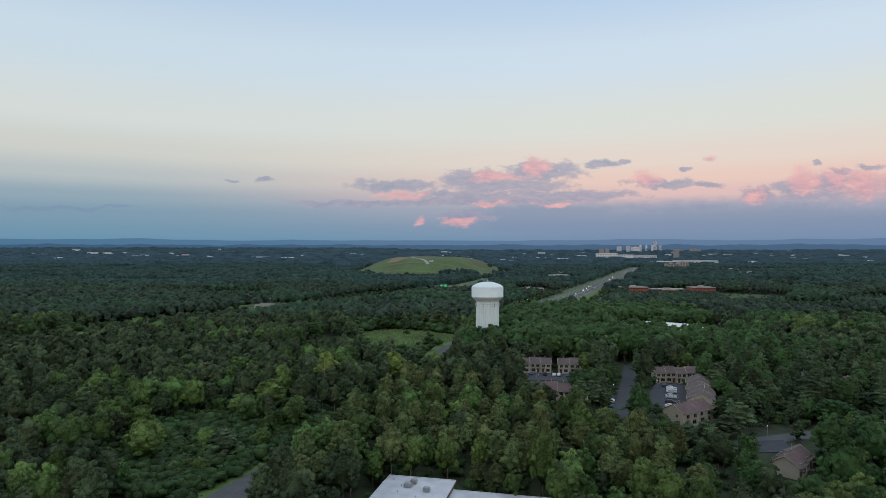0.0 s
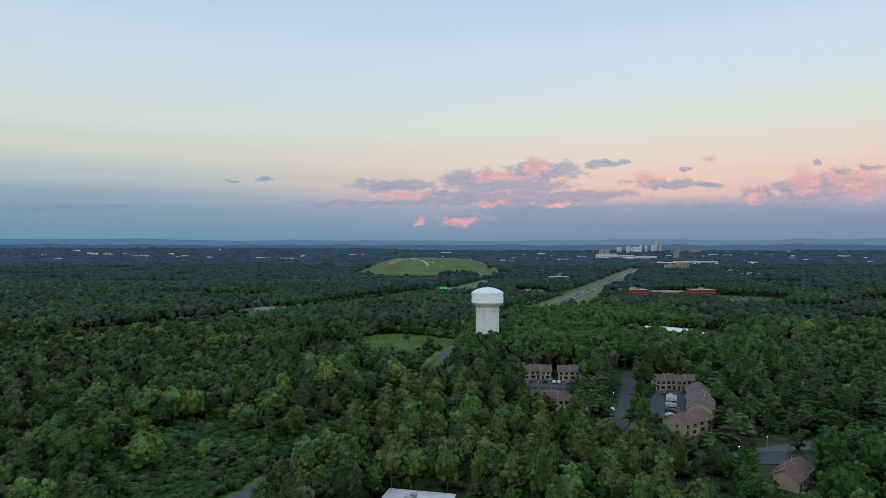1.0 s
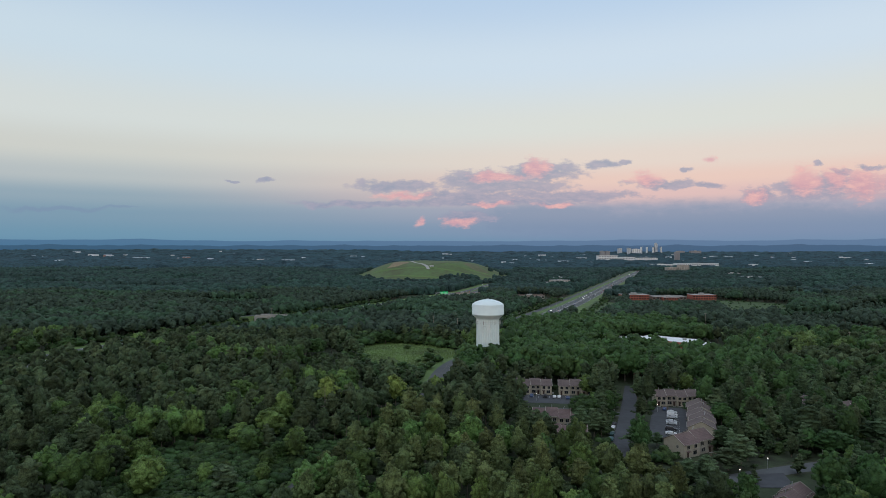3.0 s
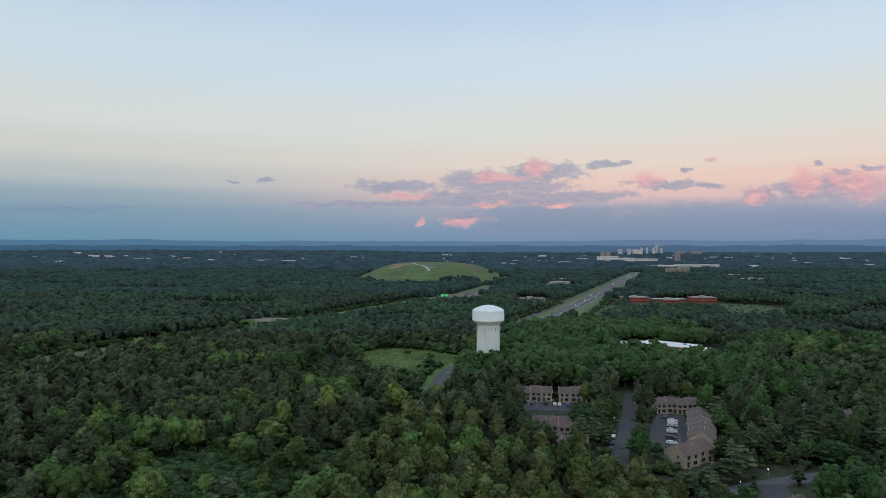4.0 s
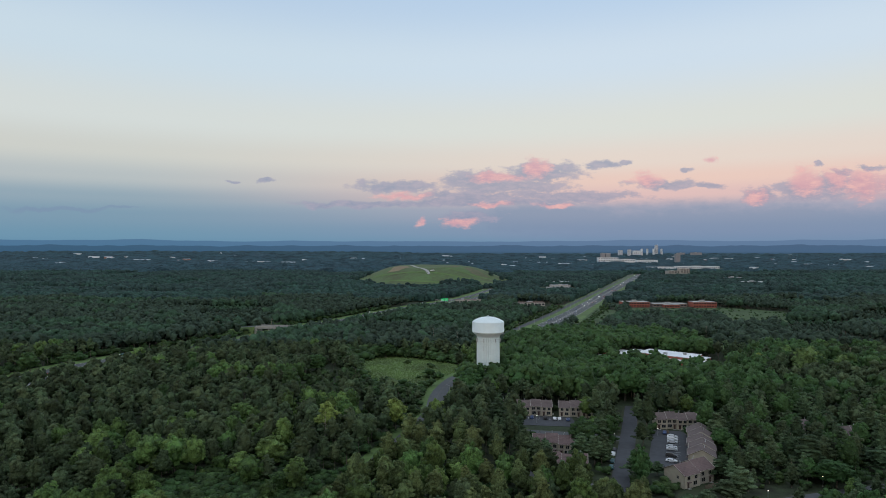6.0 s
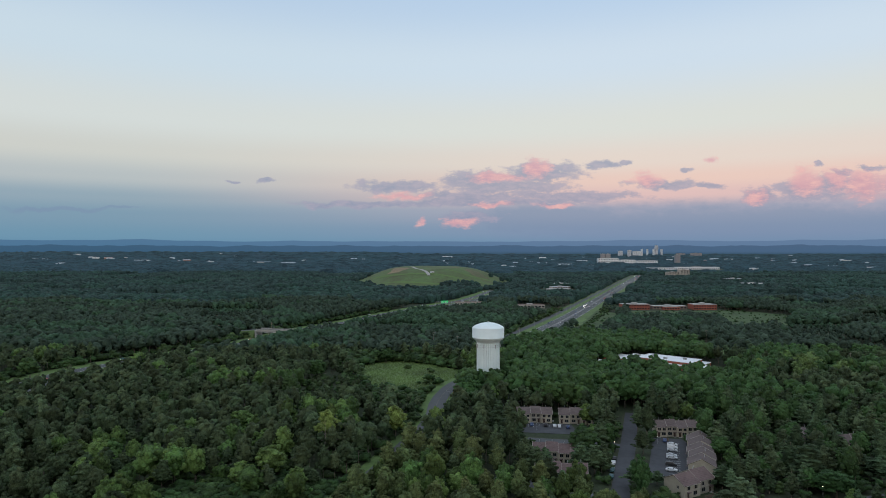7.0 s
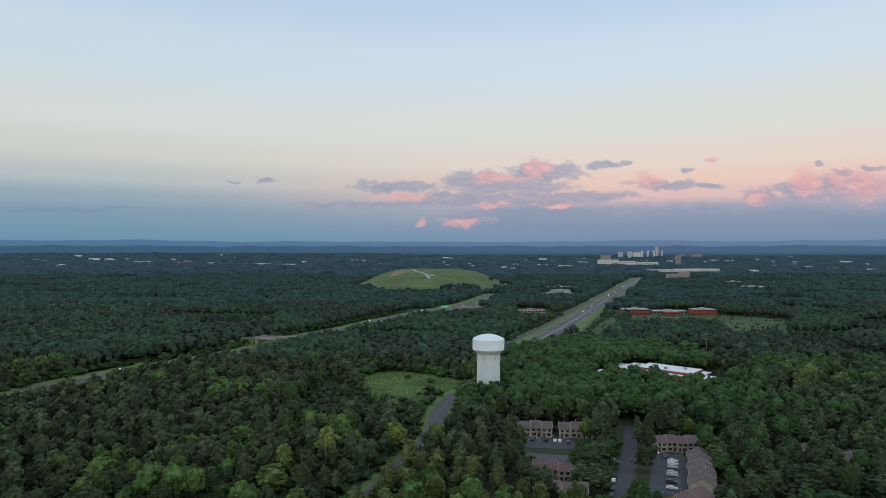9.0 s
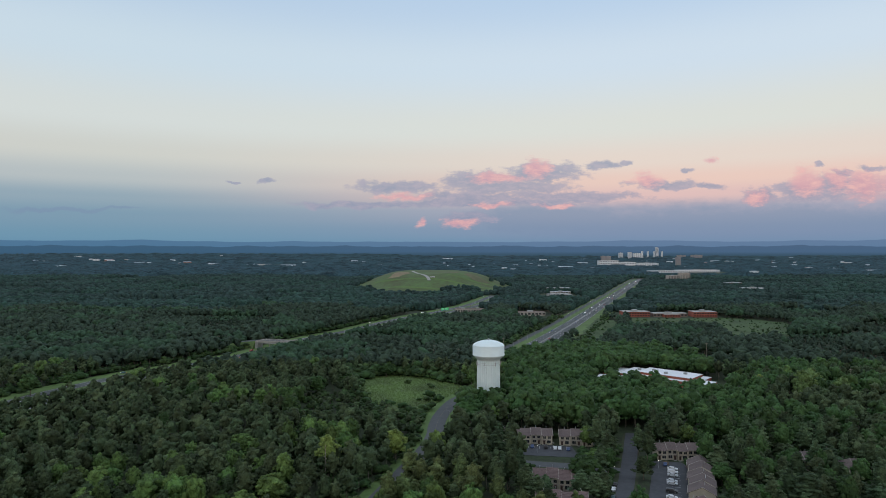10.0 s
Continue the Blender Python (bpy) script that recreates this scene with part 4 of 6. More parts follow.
def woods():
    rest = []
    for k, (kind, name, mat, label, most, tr) in enumerate(SPECS):
        rows = NEAR[NEAR_KIND == k]
        rows = rows[np.argsort(np.hypot(rows[:, 0] * 0.6, rows[:, 1]))]
        models = tree_models(kind, 320, 0.36, tr, mat, clumps=28)
        fine = tree_models(kind, 1200, 0.25, tr, mat)
        for i, r in enumerate(rows[:most]):
            set_tree(name, fine if i < 100 else models, r, label, "tree", name.replace("_", " ") + "s of the near wood")
        rest.append(rows[most:])
    tall = ((TALL_BROAD, 1, 4.5, 15.0), (DEEP_BROAD, 4, 4.5, 15.0), (TALL_PINE, 0, 3.5, 15.0), (TALL_FIR, 2, 4.3, 17.0))
    for rows, k, r0, h0 in tall:
        kind, name, mat, label, _, tr = SPECS[k]
        models = tree_models(kind, 2400, 0.28, tr, mat, clumps=64)
        for i, (x, y, w, h) in enumerate(rows):
            set_tree(name, models, (x, y, lz(x, y), i * 2.3, w / r0, h / h0, 0, i), label, "tree", name.replace("_", " ") + "s of the near wood")
    # the wood farther back
    x, y, rng = lattice(520, 1150, 7.7, 21)
    ok = clear(x, y, 3.0) & (rng.random(len(x)) > 0.04) & (y + 150 * (vnoise(x, y, 70, 77) - 0.5) < 1080)
    x, y = x[ok], y[ok]
    mixn = 0.6 * vnoise(x, y, 90, 13) + 0.4 * vnoise(x, y, 30, 14)
    isb = (mixn > 0.58) | inside(x, y, GROVE)
    hs = rng.uniform(0.66, 1.16, len(x)) + 0.25 * (vnoise(x, y, 80, 19) - 0.5)
    hs = np.where(inside(x, y, GROVE), hs * 1.2, hs)
    hs = np.where(off_line(x, y, shifted(INTER, 55)[::3]) < 26, hs * 0.85, hs)
    hs = np.where(vnoise(x, y, 110, 87) > 0.76, hs * 0.5, hs)
    mid = np.stack([x, y, land(x, y), rng.uniform(0, 6.28, len(x)), hs * rng.uniform(1.1, 1.6, len(x)), hs, rng.random(len(x)), rng.integers(0, 4, len(x))], 1)
    for (kind, name, mat, *_), rows, word in zip(SPECS, rest, ("dull-green pines", "bright-green broadleaf trees", "dark white pines", "pale young pines", "deep-green broadleaf trees")):
        if len(rows):
            rows = rows.copy()
            rows[:, 7] %= 4
            scatter("grove" if mat == GROVE_LEAF else kind + "_wood", [mid_tree(kind, 40 + i, 12, 26, 0.42) for i in range(4)], rows, [mat, BARK], "dense wood of " + word, "wood")
    isb = isb & ~inside(x, y, GROVE)
    grove = inside(x, y, GROVE)
    scatter("grove", [mid_tree("broad", 60 + i, 12, 16, 0.6) for i in range(4)], mid[grove], [GROVE_LEAF, BARK], "far side of a dense deep-green grove", "wood")
    mid, isb = mid[~grove], isb[~grove]
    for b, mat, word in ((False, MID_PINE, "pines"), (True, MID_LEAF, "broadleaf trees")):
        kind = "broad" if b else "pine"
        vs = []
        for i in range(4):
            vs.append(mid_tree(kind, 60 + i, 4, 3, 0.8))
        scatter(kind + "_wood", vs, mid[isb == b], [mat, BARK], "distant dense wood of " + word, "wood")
    # distant crowns
    x, y, rng = lattice(1000, 2480, 12.2, 31)
    ok = clear(x, y, 4.0) & (rng.random(len(x)) > 0.06) & (y + 150 * (vnoise(x, y, 70, 77) - 0.5) >= 1070)
    for cx, cy, a, b in FAR_CLEAR:
        ok &= (np.abs(x - cx) > a) | (np.abs(y - cy) > b)
    x, y = x[ok], y[ok]
    mixn = 0.5 * vnoise(x, y, 160, 23) + 0.5 * vnoise(x, y, 50, 24)
    hs = rng.uniform(0.55, 1.05, len(x)) + 0.45 * (vnoise(x, y, 120, 29) - 0.5)
    hs = np.where(vnoise(x, y, 150, 88) > 0.72, hs * 0.5, hs)
    far = np.stack([x, y, land(x, y), rng.uniform(0, 6.28, len(x)), rng.uniform(0.75, 1.4, len(x)), hs, rng.random(len(x)), rng.integers(0, 5, len(x))], 1)
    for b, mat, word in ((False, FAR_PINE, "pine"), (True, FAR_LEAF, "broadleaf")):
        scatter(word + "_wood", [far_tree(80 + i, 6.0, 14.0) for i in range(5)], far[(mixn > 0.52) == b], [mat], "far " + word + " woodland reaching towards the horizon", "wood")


# far clearings: middle and half sizes on the plan
FAR_CLEAR = [(262, 1430, 52, 110), (827, 2230, 70, 90), (790, 1600, 40, 60), (860, 1880, 60, 70), (300, 1640, 70, 40), (120, 1560, 30, 30), (270, 1400, 40, 30), (170, 1300, 30, 40)]
FAR_PLAZAS = [(1110, 2760, 215, 250), (1120, 3880, 210, 140), (-2250, 4200, 130, 90), (-1650, 4150, 110, 90), (-1250, 4000, 230, 110), (300, 3300, 160, 70), (700, 3500, 120, 60)]


def far_canopy():
    """The tree tops beyond the single crowns, one uneven sheet."""
    ys = [2400.0]
    while ys[-1] < 9300:
        ys.append(ys[-1] + 0.0052 * ys[-1])
    ys = np.array(ys)
    us = np.linspace(-0.78, 0.78, 240)
    gu, gy = np.meshgrid(us, ys)
    rng = np.random.default_rng(5)
    gx = gu * gy + rng.uniform(-4, 4, gu.shape)
    top = 0.0 + 19.0 * rng.random(gu.shape) + 7.0 * (vnoise(gx, gy, 120, 51) - 0.5) + 5.0 * (vnoise(gx, gy, 420, 52) - 0.5)
    for cx, cy, a, b in FAR_PLAZAS:
        hole = (np.abs(gx - cx) < a) & (np.abs(gy - cy) < b)
        top = np.where(hole, -2.0, top)
    gz = land(gx, gy) + top
    gz[0] -= 14
    ny, nx = gu.shape
    idx = np.arange(nx * ny).reshape(ny, nx)
    a, b, c, d = idx[:-1, :-1].ravel(), idx[:-1, 1:].ravel(), idx[1:, 1:].ravel(), idx[1:, :-1].ravel()
    T = np.concatenate([np.stack([a, b, c], 1), np.stack([a, c, d], 1)])
    V = np.stack([gx, gy, gz], -1).reshape(-1, 3)
    tone = rng.random(len(V)) * 0.5 + 0.5 * vnoise(V[:, 0], V[:, 1], 200, 57)
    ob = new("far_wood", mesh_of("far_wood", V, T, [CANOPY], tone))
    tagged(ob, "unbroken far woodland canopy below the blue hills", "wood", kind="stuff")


def undergrowth():
    """Low shrubs in the clearing, at the wood's edges and along the road."""
    rng = np.random.default_rng(91)
    pts = []
    for poly, n in ((SCRUB, 900), (MEADOW, 10), (LOW_WOOD, 160), (FIELD, 300), (ROADSIDE, 50)):
        xs, ys = [p[0] for p in poly], [p[1] for p in poly]
        x, y = rng.uniform(min(xs), max(xs), n * 2), rng.uniform(min(ys), max(ys), n * 2)
        ok = inside(x, y, poly) & (off_line(x, y, ROAD) > 7.5)
        pts.append(np.stack([x[ok], y[ok]], 1)[:n])
    x, y, _ = lattice(90, 420, 5.0, 95)
    near_open = (off_line(x, y, ROAD) < 15) | (off_line(x, y, INTER[::3]) < 36)
    ok = near_open & (off_line(x, y, ROAD) > 8.0) & ~inside(x, y, MEADOW) & (off_line(x, y, INTER[::3]) > 31)
    ok &= (off_line(x, y, shifted(HIGHWAY, -3)[::3]) > 33) & (rng.random(len(x)) < 0.7)
    for cx, cy, a, b, turn in PLOTS:
        ok &= np.hypot(x - cx, y - cy) > max(a, b) + 1
    pts.append(np.stack([x[ok], y[ok]], 1))
    # brush under the wood's edge round every opening
    x, y, _ = lattice(95, 345, 4.6, 97)
    ok = clear(x, y, 0.5) & (rng.random(len(x)) < 0.5)
    pts.append(np.stack([x[ok], y[ok]], 1))
    rim = np.array(uneven(MEADOW, 5.0, 2.2, 5) + uneven(MEADOW, 7.0, 3.0, 6))
    rim = rim[(off_line(rim[:, 0], rim[:, 1], ROAD) > 10) & (rim[:, 0] < 0)]
    pts.append(rim)
    # thicket along the far edge of the meadow
    e = np.array(curve_line([(-74, 470), (-76, 502), (-48, 524), (-10, 510), (16, 474)], 2))
    thick = np.concatenate([e + rng.uniform(-4, 4, e.shape) + np.array([0, k]) for k in (2, 5, 9, 13)])
    pts.append(thick)
    for line, d in ((INTER, -26), (INTER, 40), (HIGHWAY, 37), (HIGHWAY, -36)):
        e = np.array(shifted(curve_line([line[i] for i in range(0, len(line), 3)], 4), d))
        e = e[e[:, 1] < 1000] + rng.uniform(-4, 4, (int((e[:, 1] < 1000).sum()), 2))
        pts.append(np.concatenate([e, e + rng.uniform(-5, 5, e.shape)]))
    p = np.concatenate(pts)
    e0 = [(-76, 502), (-48, 526), (-10, 512), (16, 478)]
    n = len(p)
    s = rng.uniform(0.5, 1.0, n) ** 2 * 1.9 * np.where(inside(p[:, 0], p[:, 1], FIELD) | inside(p[:, 0], p[:, 1], ROADSIDE), 0.6, np.where(p[:, 1] > 430, 1.5, 1.0)) * np.where(off_line(p[:, 0], p[:, 1], [tuple(q) for q in e0]) < 16, 1.5, 1.0)
    rows = np.stack([p[:, 0], p[:, 1], land(p[:, 0], p[:, 1]), rng.uniform(0, 6.28, n), s * 1.2, s, rng.random(n), rng.integers(0, 4, n)], 1)
    scatter("shrubs", [mid_tree("shrub", 500 + i, 3, 18, 0.26) for i in range(4)], rows, [SHRUB], "tangled green shrubs in a woodland clearing", "shrubs")
    # tufts of meadow grass
    xs, ys = rng.uniform(-72, 16, 9000), rng.uniform(390, 520, 9000)
    ok = inside(xs, ys, MEADOW) & (off_line(xs, ys, ROAD) > 9)
    xs, ys = xs[ok], ys[ok]
    n = len(xs)
    a = np.arange(3) * 2.09
    V = np.array([v for k in a for v in ((0, 0, 0.5), (0.42 * math.cos(k), 0.42 * math.sin(k), 0.0), (0.42 * math.cos(k + 2.09), 0.42 * math.sin(k + 2.09), 0.0))])
    s = rng.uniform(0.7, 1.9, n)
    rows = np.stack([xs, ys, land(xs, ys), rng.uniform(0, 6.28, n), s, s * rng.uniform(0.6, 1.2, n), rng.random(n), np.zeros(n)], 1)
    scatter("meadow_grass", [(V, np.arange(9).reshape(3, 3), np.zeros(3, int))], rows, [GRASS], "tufts of rough meadow grass", "grass")


woods()
far_canopy()
undergrowth()


def lone_trees():
    young = tree_models("broad", 500, 0.34, 0.16, LEAF, 3, 24)
    rng = random.Random(77)
    for k in range(46):
        x, y = rng.uniform(-108, -42), rng.uniform(162, 260)
        if inside(x, y, SCRUB) and off_line(np.array([x]), np.array([y]), ROAD)[0] > 9:
            s = rng.uniform(0.28, 0.62)
            set_tree("sapling", young, (x, y, lz(x, y), k, s * 1.1, s, 0, k), "young green broadleaf sapling in a shrubby clearing", "tree", "saplings in the clearing")
    pines = tree_models("pine", 1000, 0.26, 0.16, YOUNG_PINE, 4)
    for k, (x, y) in enumerate(curve_line(shifted(ROAD, 8.6)[::2], 4.4)):
        if 178 < y < 296 and rng.random() < 0.85:
            s = rng.uniform(0.62, 0.92) * (0.8 if y > 262 else 1.0)
            x, y = x + rng.uniform(-0.8, 1.6), y + rng.uniform(-1.5, 1.5)
            set_tree("young_pine", pines, (x, y, lz(x, y), k * 1.9, s * rng.uniform(1.0, 1.3), s, 0, k), "young pine with a pale yellow-green crown beside the road", "tree", "young pines of the near wood")
    lime = tree_models("broad", 1800, 0.26, 0.2, LIME, 2)
    for x, y, w, h in ((-23, 302, 1.3, 1.1), (-51.6, 282.6, 1.3, 1.3), (220.7, 443.0, 1.4, 1.0)):
        set_tree("young_tree", lime, (x, y, lz(x, y), 1.0, w, h, 0, 0), "yellow-green broadleaf tree standing out of dark pines", "tree")
    dark = tree_models("spruce", 900, 0.2, 0.14, FIR, 2)
    for x, y, w, s in ((119.5, 213.5, 1.2, 0.95), (98, 225, 0.7, 0.55), (104, 240, 0.9, 0.8), (127, 231, 1.3, 1.45), (121, 235, 1.2, 1.2), (134, 235, 1.4, 1.5), (140, 240, 1.4, 1.4), (100.5, 205, 0.9, 0.6), (113, 232, 1.0, 0.9)):
        set_tree("spruce_tree", dark, (x, y, lz(x, y), x, w, s, 0, int(x) % 2), "small conical dark spruce beside a street", "tree", "spruces by the street")
    firs = tree_models("fir", 1500, 0.26, 0.22, FIR, 3)
    for i, (x, y, w, h) in enumerate(((82, 243, 0.8, 0.34), (96, 313, 0.95, 0.98), (64, 256, 1.2, 0.8), (70, 283, 1.2, 0.9), (77, 300, 1.1, 0.95), (33, 258, 1.1, 0.9), (27, 268, 1.2, 0.95), (28, 322, 1.1, 0.9), (56, 256, 1.3, 0.82), (33, 318, 1.15, 0.9), (37.5, 251, 1.2, 0.8), (42, 259, 0.9, 0.62), (106, 233, 0.8, 0.6), (112, 239, 1.0, 0.8), (118.5, 244, 1.0, 0.85), (127, 246, 1.1, 0.9), (137, 250, 1.1, 0.95), (109, 226.5, 0.6, 0.45), (103, 221.5, 0.5, 0.4), (146, 244, 1.1, 0.95), (150, 254, 1.1, 1.0), (37.5, 236, 1.0, 0.62), (43, 233, 1.0, 0.6), (33, 262, 1.1, 0.8), (103, 219, 1.5, 0.72), (77, 199, 1.4, 0.66), (84.5, 201, 1.4, 0.68), (-66, 193, 1.25, 0.6), (-64, 232, 1.0, 0.75))):
        set_tree("white_pine", firs, (x, y, lz(x, y), i * 1.7, w, h, 0, i), "white pine with layered branches beside the townhouse lane", "tree", "white pines of the near wood")
    broad = tree_models("broad", 1600, 0.26, 0.24, LEAF, 3)
    for i, (x, y, w, h) in enumerate(((73, 321, 1.05, 0.85), (112.5, 174.5, 1.2, 0.8), (125, 170, 1.15, 0.7), (-94, 198, 1.05, 0.78), (-70, 228, 1.1, 0.85), (-59, 212, 0.8, 0.66), (-52, 221, 0.75, 0.85), (-86, 243, 0.8, 0.6), (69, 290, 1.1, 0.72), (134, 186, 1.3, 1.0))):
        set_tree("broadleaf_tree", broad, (x, y, lz(x, y), i * 2.1, w, h, 0, i), "large bright-green broadleaf tree with a full domed crown", "tree", "broadleaf trees of the near wood")
    pale = tree_models("broad", 1600, 0.3, 0.26, PALE_LEAF, 3)
    for i, (x, y, w, h) in enumerate(WILLOWS):
        set_tree("willow_tree", pale, (x, y, lz(x, y), i * 1.3, w / 4.5, h / 15, 0, i), "large pale-green willow rising over the wood", "tree", "pale willows")
    bm = bmesh.new()
    rod(bm, (0, 0, -0.3), (0.2, 0, 9), 0.2, 0.13)
    rod(bm, (0.2, 0, 9), (0.1, 0.1, 16.5), 0.13, 0.03)
    rng = random.Random(8)
    for k in range(22):
        z = rng.uniform(6.5, 15.5)
        a = rng.uniform(0, 6.28)
        l = (17 - z) * 0.22 + 0.3
        rod(bm, (0.17, 0, z), (0.17 + l * math.cos(a), l * math.sin(a), z + 0.2), 0.05, 0.015, 5)
    snag = part("dead_tree", bm, DEADWOOD)
    snag.matrix_basis = pose(-52, 277, 0)
    tagged(snag, "bleached bare dead pine standing among green trees", "dead tree")


lone_trees()

# ---------------------------------------------------------------- water tower
def water_tower():
    ob = empty("water_tower", pose(28.6, 407.0, 0), "white fluted-column water tower rising above trees", "water tower")
    # fluted column
    bm = bmesh.new()
    n, flutes = 192, 32
    rings = []
    for z, r, d in ((-0.5, 7.9, 0.16), (1.5, 7.55, 0.22), (30.2, 7.35, 0.22), (30.9, 7.35, 0.05), (31.2, 7.5, 0.0)):
        ring = []
        for k in range(n):
            f = (k * flutes / n) % 1.0
            rr = r - d * (1 if 0.3 < f < 0.95 else 0)
            a = 2 * math.pi * k / n
            ring.append(bm.verts.new((rr * math.cos(a), rr * math.sin(a), z)))
        rings.append(ring)
    for a, b in zip(rings, rings[1:]):
        for k in range(n):
            bm.faces.new((a[k], a[(k + 1) % n], b[(k + 1) % n], b[k]))
    part("column", bm, TANK, ob)
    part("tank_base", turned([(7.4, 31.0), (7.7, 31.6), (8.8, 32.6), (9.9, 33.5), (10.2, 34.0)], 64), TANK_RIB, ob, "shaded curved underside of the tank")
    part("tank_wall", turned([(10.2, 34.0), (10.28, 34.15), (10.28, 34.4), (10.2, 34.5), (10.2, 40.2), (10.1, 40.5)], 64), TANK, ob)
    part("tank_roof", turned([(10.1, 40.5), (9.2, 41.25), (7.5, 42.15), (5.0, 43.0), (2.5, 43.5), (0.0, 43.65)], 64), TANK, ob)
    vent = part("roof_vent", turned([(0.0, 44.5), (0.7, 44.3), (0.75, 44.05), (0.35, 44.0), (0.35, 43.55)], 16), STEEL, ob)
    part("hatch", boxed(3.0, 4.0, -0.5, 0.5, 42.9, 43.5, bevel=0.05), TANK_RIB, ob)
    bm = bmesh.new()
    for k in range(40):
        a0, a1 = 2 * math.pi * k / 40, 2 * math.pi * (k + 1) / 40
        for z in (29.6, 28.5):
            rod(bm, (7.75 * math.cos(a0), 7.75 * math.sin(a0), z), (7.75 * math.cos(a1), 7.75 * math.sin(a1), z), 0.05, n=4)
    part("service_ring", bm, STEEL, ob, "grey steel ring of cable rails round the column top")
    for a in (196, 208, 246, 300, 336, 346):
        bm = bmesh.new()
        c, s = math.cos(radians(a)), math.sin(radians(a))
        rod(bm, (7.7 * c, 7.7 * s, 29.7), (8.1 * c, 8.1 * s, 29.7), 0.06, n=5)
        box(bm, 8.1 * c - 0.18, 8.1 * c + 0.18, 8.1 * s - 0.12, 8.1 * s + 0.12, 27.9, 30.2, bevel=0.04)
        part("antenna", bm, METAL_GREY, ob)
    bm = bmesh.new()
    for dx in (-0.9, 0.9):
        rod(bm, (-2.6 + dx, -7.2, 22.8), (-2.6 + dx, -7.2, 27.0), 0.05, n=4)
    rod(bm, (-3.5, -7.2, 27.0), (-1.7, -7.2, 27.0), 0.05, n=4)
    part("cable_frame", bm, STEEL, ob)


water_tower()

# ---------------------------------------------------------------- houses
def window(parent, x, y, z, w, h, face=-1, axis="y"):
    """A framed window on a wall at y (or x) whose outside looks towards face."""
    def slab(u0, u1, n0, n1, z0, z1):
        n0, n1 = sorted((n0, n1))
        return (u0, u1, n0, n1, z0, z1) if axis == "y" else (n0, n1, u0, u1, z0, z1)
    c, n = (x, y) if axis == "y" else (y, x)
    bm = bmesh.new()
    t = 0.09
    for u0, u1, z0, z1 in ((c - w / 2 - t, c + w / 2 + t, z + h, z + h + t), (c - w / 2 - t, c - w / 2, z, z + h), (c + w / 2, c + w / 2 + t, z, z + h), (c - 0.03, c + 0.03, z, z + h)):
        box(bm, *slab(u0, u1, n, n + face * 0.07, z0, z1))
    win = part("window", bm, TRIM, parent)
    part("pane", boxed(*slab(c - w / 2, c + w / 2, n + face * 0.005, n + face * 0.03, z, z + h)), GLASS, win)
    part("sill", boxed(*slab(c - w / 2 - 0.12, c + w / 2 + 0.12, n, n + face * 0.12, z - 0.08, z)), TRIM, win)
    return win


def gable_body(x0, x1, y0, y1, eave, ridge):
    bm = bmesh.new()
    ym = (y0 + y1) / 2
    prof = ((y0, -0.3), (y1, -0.3), (y1, eave), (ym, ridge - 0.12), (y0, eave))
    a = [bm.verts.new((x0, y, z)) for y, z in prof]
    b = [bm.verts.new((x1, y, z)) for y, z in prof]
    bm.faces.new(a[::-1])
    bm.faces.new(b)
    for k in range(5):
        bm.faces.new((a[k], a[(k + 1) % 5], b[(k + 1) % 5], b[k]))
    bmesh.ops.recalc_face_normals(bm, faces=bm.faces[:])
    return bm


def roof_slope(x0, x1, y0, y1, eave, ridge, side, over=0.45, thick=0.2, n=8):
    """One slope of a gable roof with an overhanging eave and lapped courses."""
    ym = (y0 + y1) / 2
    ye = y0 - over if side < 0 else y1 + over
    low = eave - over * (ridge - eave) / ((y1 - y0) / 2)
    outline = []
    for k in range(n):
        for f, lift in ((k / n, 0.06), ((k + 1) / n, 0.0)):
            outline.append((ye + (ym - ye) * f, low + (ridge - low) * f + lift))
    outline += [(ym, ridge - thick), (ye, low - thick)]
    bm = bmesh.new()
    a = [bm.verts.new((x0, y, z)) for y, z in outline]
    b = [bm.verts.new((x1, y, z)) for y, z in outline]
    m = len(outline)
    for k in range(m):
        bm.faces.new((a[k], a[(k + 1) % m], b[(k + 1) % m], b[k]))
    bm.faces.new(a)
    bm.faces.new(b[::-1])
    bmesh.ops.recalc_face_normals(bm, faces=bm.faces[:])
    return bm


